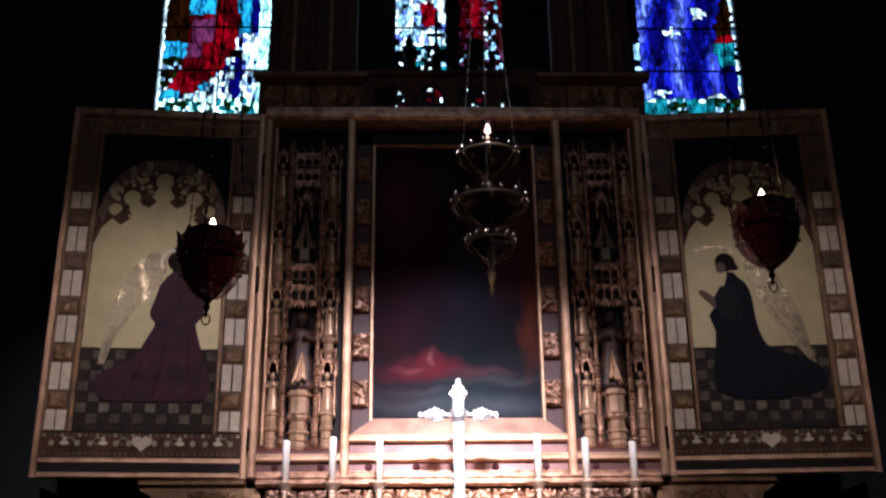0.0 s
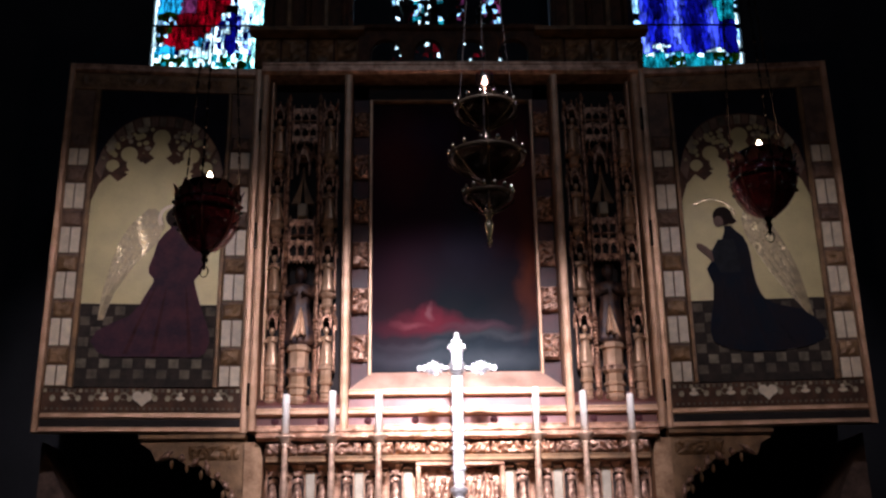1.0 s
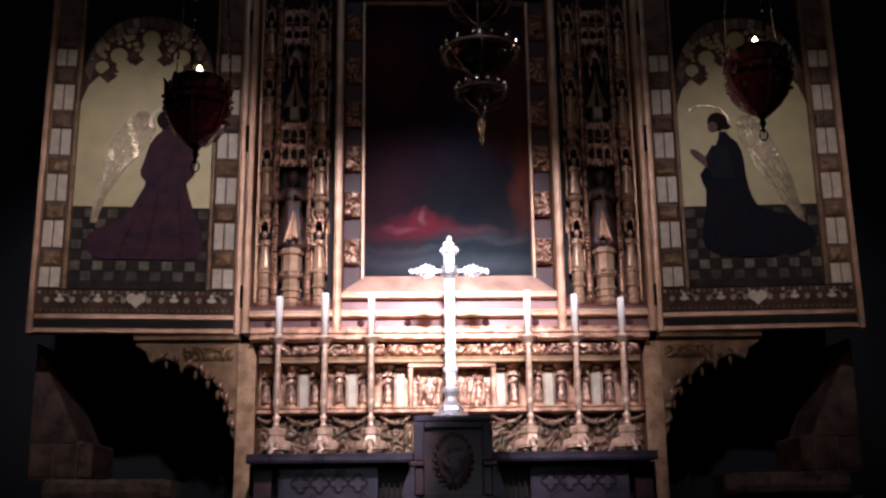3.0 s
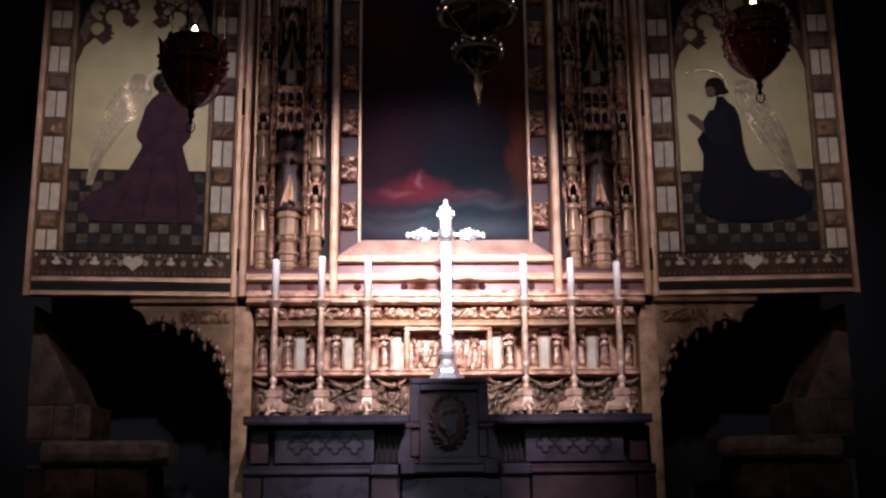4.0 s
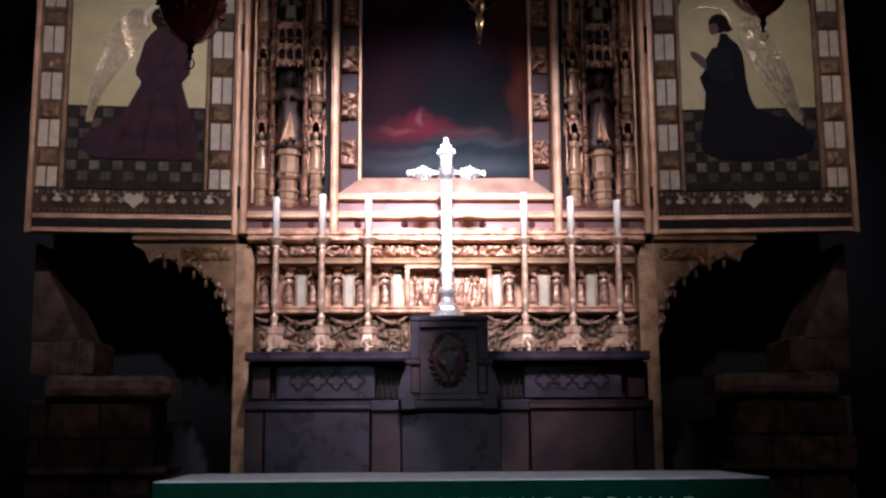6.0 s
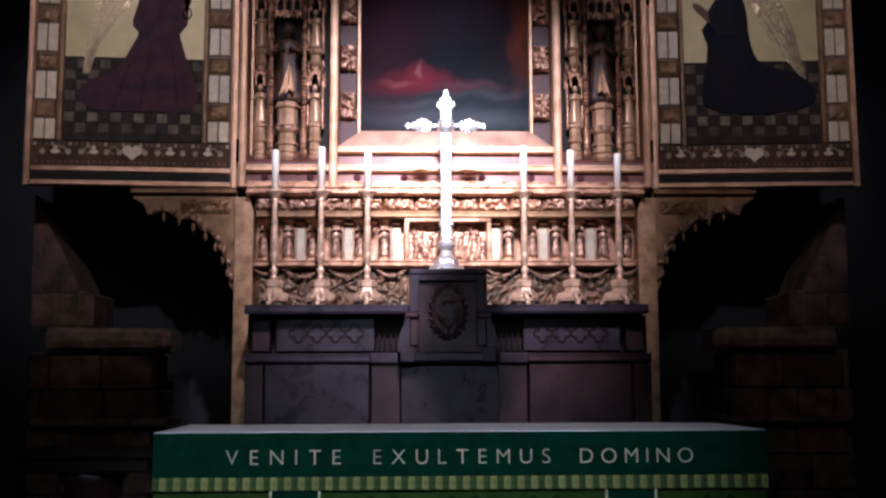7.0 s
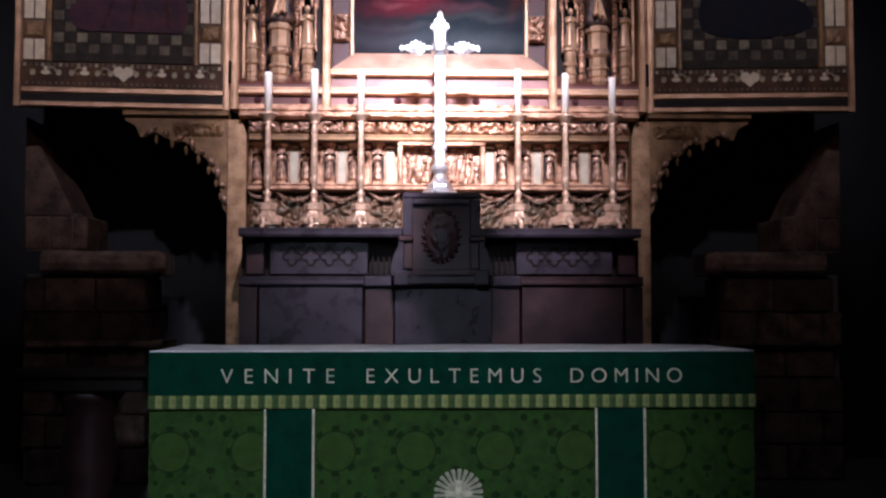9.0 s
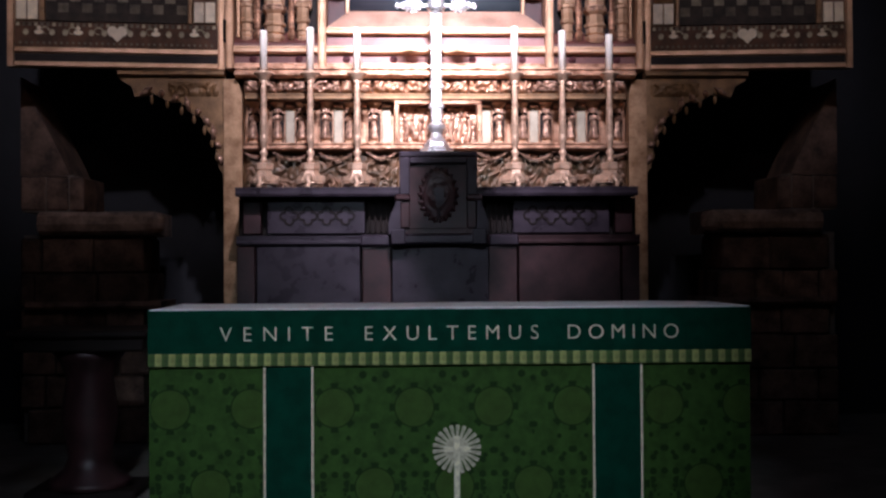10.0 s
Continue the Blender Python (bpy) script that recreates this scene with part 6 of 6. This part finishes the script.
def brass_lamp(x, y, z):
    lp = thing("brass_hanging_lamp", "tiered dark brass hanging lamp with a small flame", "hanging lamp", (x, y, z))

    def tier(zr, r, depth, name):
        part(name, lathe(B(), [(r * 0.93, zr - 0.012), (r, zr - 0.018), (r * 1.03, zr - 0.004), (r * 0.99, zr + 0.004), (r * 0.93, zr - 0.004), (r * 0.93, zr - 0.0119)], 28), BRONZE, lp, smooth=True)
        rib = [(r * (1 - t ** 1.5) + 0.012, 0, zr - 0.015 - depth * t) for t in (0, 0.2, 0.4, 0.6, 0.8, 0.97)]
        rib_me = mesh_of("rib", tube(B(), rib, [0.003, 0.006, 0.004, 0.006, 0.004, 0.003], 6), BRASS, True)
        bead_me = mesh_of("bead", lathe(B(), [(0.003, 0), (0.009, 0.008), (0.012, 0.018), (0.003, 0.034)], 6, (r, 0, zr)), BRIGHTBRASS, True)
        for k in range(14):
            a = k * math.tau / 14
            part("bead", bead_me, None, lp, at=Matrix.Rotation(a, 4, "Z"))
            if k % 2 == 0:
                part("rib", rib_me, None, lp, at=Matrix.Rotation(a + 0.2, 4, "Z"))
        part("glass_dish", lathe(B(), [(0.02, zr - depth), (r * 0.5, zr - depth * 0.75), (r * 0.8, zr - depth * 0.4), (r * 0.9, zr - 0.015)], 20), SMOKED, lp, "dark glass dish", smooth=True)

    tier(-0.13, 0.14, 0.1, "upper_bowl")
    tier(-0.37, 0.172, 0.12, "lower_bowl")
    tier(-0.56, 0.11, 0.08, "small_bowl")
    part("stem", lathe(B(), [(0.002, -0.81), (0.012, -0.79), (0.006, -0.77), (0.016, -0.73), (0.02, -0.7), (0.01, -0.68), (0.024, -0.64), (0.012, -0.6), (0.026, -0.52), (0.014, -0.5), (0.022, -0.47), (0.012, -0.44), (0.016, -0.3), (0.026, -0.28), (0.012, -0.25), (0.022, -0.2), (0.012, -0.15), (0.03, -0.07), (0.01, -0.03)], 12), BRIGHTBRASS, lp, smooth=True)
    part("flame", lathe(B(), [(0.004, -0.016), (0.0125, -0.004), (0.0115, 0.01), (0.002, 0.03)], 10), FLAME, lp, smooth=True)
    part("glass_cup", lathe(B(), [(0.025, -0.07), (0.036, -0.05), (0.046, 0.0), (0.04, 0.045)], 16), CLEAR, lp, smooth=True)
    for k in range(3):
        a = k * math.tau / 3 + 0.4
        chain(lp, (0.15 * math.cos(a), 0.15 * math.sin(a), -0.13), (0.02 * math.cos(a), 0.02 * math.sin(a), 1.2), thick=0.6)
        chain(lp, (0.17 * math.cos(a), 0.17 * math.sin(a), -0.36), (0.14 * math.cos(a), 0.14 * math.sin(a), -0.14))
    chain(lp, (0, 0, 1.2), (0, 0, 9.0 - z), thick=0.6)


brass_lamp(CX + 0.057, 4.42, 3.79)


# ---------------------------------------------------------------- front altar with its green frontal
AX, AW, AT = CX - 0.03, 1.235, 1.13
tagged(part("altar_table", box(AX - AW + 0.012, AX + AW - 0.012, 4.4, 5.08, FLOOR, AT - 0.008), DARKWOOD), "plain wooden altar table under a green frontal", "altar")


def linen():
    bm = B()
    n, m = 60, 10
    grid = []
    for i in range(n + 1):
        row = []
        for k in range(m + 1):
            x, y = -AW + 2 * AW * i / n, 4.376 + 0.71 * k / m
            row.append(bm.verts.new((x, y, AT + 0.004 + 0.003 * noise.noise(V((x * 3, y * 3, 0))))))
        grid.append(row)
    for i in range(n):
        for k in range(m):
            bm.faces.new((grid[i][k], grid[i + 1][k], grid[i + 1][k + 1], grid[i][k + 1]))
    geo = bmesh.ops.extrude_face_region(bm, geom=bm.faces[:])
    for v in geo["geom"]:
        if isinstance(v, bmesh.types.BMVert):
            v.co.z -= 0.007
    ob = part("altar_linen", bm, LINEN, at=(AX, 0, 0), smooth=True)
    tagged(ob, "white linen cloth laid over the altar top", "altar cloth")


linen()


def frontal():
    fr = thing("altar_frontal", "green damask altar frontal with gold lettering, fringe and embroidered cross", "altar frontal", (AX, 4.38, 0))

    def cloth(x0, x1, z0, z1, y, wave, name, mat, label=""):
        bm = B()
        n, m = max(6, int((x1 - x0) / 0.03)), 6
        rows = [[bm.verts.new((x0 + (x1 - x0) * i / n, y + wave * noise.noise(V((3 * (x0 + (x1 - x0) * i / n), 0.6 * k, 1))), z0 + (z1 - z0) * k / m)) for k in range(m + 1)] for i in range(n + 1)]
        for i in range(n):
            for k in range(m):
                bm.faces.new((rows[i][k], rows[i + 1][k], rows[i + 1][k + 1], rows[i][k + 1]))
        geo = bmesh.ops.extrude_face_region(bm, geom=bm.faces[:])
        for v in geo["geom"]:
            if isinstance(v, bmesh.types.BMVert):
                v.co.y += 0.004
        return part(name, bm, mat, fr, label, smooth=False)

    for a, b, off in ((-AW, -0.77, 0.017), (-0.574, 0.58, 0.031), (0.778, AW, 0.086)):
        panel = cloth(a - off, b - off, FLOOR + 0.02, 0.955, 0.004, 0.003, "damask_panel", DAMASK, "green damask with ringed medallions")
        panel.matrix_basis = Matrix.Translation((off, 0, 0))
    cloth(-AW - 0.003, AW + 0.003, 0.955, AT + 0.0, -0.008, 0.002, "superfrontal", GREEN, "plain dark green band with lettering")
    for a, b in ((-0.768, -0.574), (0.579, 0.778)):
        cloth(a, b, FLOOR + 0.022, 0.9, -0.006, 0.001, "orphrey", GREEN, "plain dark green vertical band")
        for x in (a, b):
            part("braid", box(x - 0.005, x + 0.005, -0.011, -0.004, FLOOR + 0.022, 0.9, 0.002), THREAD, fr)
    for s in (-1, 1):
        part("side_fall", box(*sorted((s * (AW - 0.01), s * (AW + 0.001))), 0.01, 0.7, FLOOR + 0.02, AT - 0.01, 0.002), GREEN, fr)
    n = 90
    tas = {}
    for key, mat in (("a", FRINGEA), ("b", FRINGEB)):
        bm = B()
        w = AW / n
        prism(bm, [(-w * 0.94, 0), (-w * 0.98, -0.05), (w * 0.98, -0.053), (w * 0.94, 0)], -0.005, 0.005)
        tas[key] = mesh_of("fringe_tuft", bm, mat)
    for k in range(n):
        part("fringe_tuft", tas["a" if k % 2 else "b"], None, fr, at=(-AW + 2 * AW * (k + 0.5) / n, -0.014, 0.955))
    # lettering
    for word, a, b in (("VENITE", -0.947, -0.49), ("EXULTEMUS", -0.359, 0.352), ("DOMINO", 0.474, 0.932)):
        letters = []
        for ch in word:
            cu = bpy.data.curves.new("letter", "FONT")
            cu.body, cu.size, cu.extrude, cu.offset = ch, 0.085, 0.0015, -0.0011
            tmp = new("letter", cu)
            bpy.context.view_layer.update()
            me = bpy.data.meshes.new_from_object(tmp.evaluated_get(bpy.context.evaluated_depsgraph_get()))
            bpy.data.objects.remove(tmp)
            xs = [v.co.x for v in me.vertices]
            for v in me.vertices:
                v.co = V((v.co.x - min(xs), -v.co.z, v.co.y))
            me.materials.clear()
            me.materials.append(THREAD)
            letters.append((me, max(xs) - min(xs)))
        gap = (b - a - sum(w for _, w in letters)) / (len(word) - 1)
        x = a
        for me, w in letters:
            part("letter", me, None, fr, at=(x, -0.0125, 1.004))
            x += w + gap
    # embroidered cross in a burst of rays
    cr = B()
    cbox(cr, -0.012, 0.012, -0.006, 0.0, FLOOR + 0.05, 0.64, 0.002)
    cbox(cr, -0.055, -0.013, -0.006, 0.0, 0.575, 0.597, 0.002)
    cbox(cr, 0.013, 0.055, -0.006, 0.0, 0.575, 0.597, 0.002)
    part("embroidered_cross", cr, THREAD, fr, "pale gold embroidered cross", at=(0.014, -0.0055, -0.03))
    ray = B()
    prism(ray, [(0.045, -0.0045), (0.094, -0.0085), (0.1, -0.006), (0.1, 0.006), (0.094, 0.0085), (0.045, 0.0045)], -0.004, 0.0)
    ray_me = mesh_of("embroidered_ray", ray, DULLTHREAD)
    part("embroidered_disc", disc(B(), 0.014, 0.556, 0.052, -0.0065, -0.003, 24), DULLTHREAD, fr)
    for k in range(22):
        part("embroidered_ray", ray_me, None, fr, at=Matrix.Translation((0.014, -0.003, 0.556)) @ Matrix.Rotation(-k * math.tau / 22 - 0.1, 4, "Y"))


frontal()


# ---------------------------------------------------------------- stone piers either side
def pier(side):
    """A stone pier with a projecting ledge and stepped courses above it, beside the high altar."""
    rnd = random.Random(90 + side)
    root = thing("stone_pier", "dim sooty sandstone pier with a projecting rounded ledge", "stone pier", (CX, 7.3, 0), "stone piers beside the altar")

    def course(z0, z1, edge, mat=STONE):
        x = edge
        while x < 2.72:
            w = rnd.choice((0.2, 0.26, 0.34, 0.42))
            d = rnd.uniform(0, 0.03)
            bm = B()
            a, b = x + 0.003, min(x + w, 2.8) - 0.003
            cbox(bm, *sorted((side * a, side * b)), -0.0 - d, 0.5, z0 + 0.002, z1 - 0.002, 0.014)
            bmesh.ops.rotate(bm, cent=((a + b) / 2 * side, 0.1, (z0 + z1) / 2), matrix=Matrix.Rotation(radians(rnd.uniform(-1.2, 1.2)), 3, "Y"), verts=bm.verts)
            part("stone_block", bm, mat, root)
            x += w

    z = FLOOR
    for k, h in enumerate((0.24, 0.22, 0.24, 0.22, 0.23, 0.24)):
        course(z, z + h, 1.95 + (0.03 if k % 2 else 0.0))
        z += h
    bm = B()
    prof = [(-0.5, 1.53), (0.05, 1.53), (0.09, 1.555), (0.11, 1.6), (0.1, 1.655), (0.05, 1.685), (-0.5, 1.685)]
    moulding(bm, *sorted((side * 1.9, side * 2.66)), 0, prof)
    lathe(bm, [(0.05, 1.545), (0.075, 1.57), (0.08, 1.64), (0.055, 1.675)], 14, (side * 1.91, -0.03, 0))
    part("ledge", bm, LEDGESTONE, root, "projecting stone ledge in a paler, lit tone")
    for a, b in ((2.38, 2.478), (2.483, 2.63), (2.635, 2.8)):
        part("stone_block", box(*sorted((side * a, side * b)), -0.01, 0.5, 1.695, 1.925, 0.01), STONE, root)
    part("springer", prism(B(), [(side * a, b) for a, b in ((2.47, 1.93), (2.8, 1.93), (2.8, 2.6), (2.76, 2.5), (2.62, 2.24), (2.53, 2.06))], -0.01, 0.5), STONE, root, "sloping springer stone of an arch")
    part("mortar", box(*sorted((side * 2.0, side * 2.79)), 0.03, 0.48, FLOOR + 0.01, 1.53, 0.002), MORTAR, root)
    part("mortar", box(*sorted((side * 2.45, side * 2.79)), 0.0, 0.48, 1.686, 1.94, 0.002), MORTAR, root)
    bm = moulding(B(), *sorted((side * 1.85, side * 2.75)), 0, [(-0.4, 1.03), (0.06, 1.03), (0.08, 1.05), (0.06, 1.08), (-0.4, 1.08)])
    part("string_course", bm, STONE, root)


pier(-1)
pier(1)


def stool(x, side):
    """A dark draped stand beside the front altar."""
    root = thing("credence_stand", "dark wooden stand in the shade beside the altar", "stand", (x, 5.7, FLOOR))
    part("top", box(-0.36, 0.36, -0.25, 0.25, 0.83, 0.87, 0.012), BLACKWOOD, root)
    part("rim", box(-0.33, 0.33, -0.22, 0.22, 0.76, 0.829, 0.01), BLACKWOOD, root)
    part("pillar", lathe(B(), [(0.22, 0.05), (0.2, 0.08), (0.13, 0.14), (0.11, 0.2), (0.13, 0.3), (0.15, 0.4), (0.12, 0.6), (0.15, 0.7), (0.2, 0.759)], 16), DARKWOOD, root, smooth=True)
    part("foot", box(-0.28, 0.28, -0.2, 0.2, 0.0, 0.049, 0.012), BLACKWOOD, root)


stool(CX - 1.88, -1)
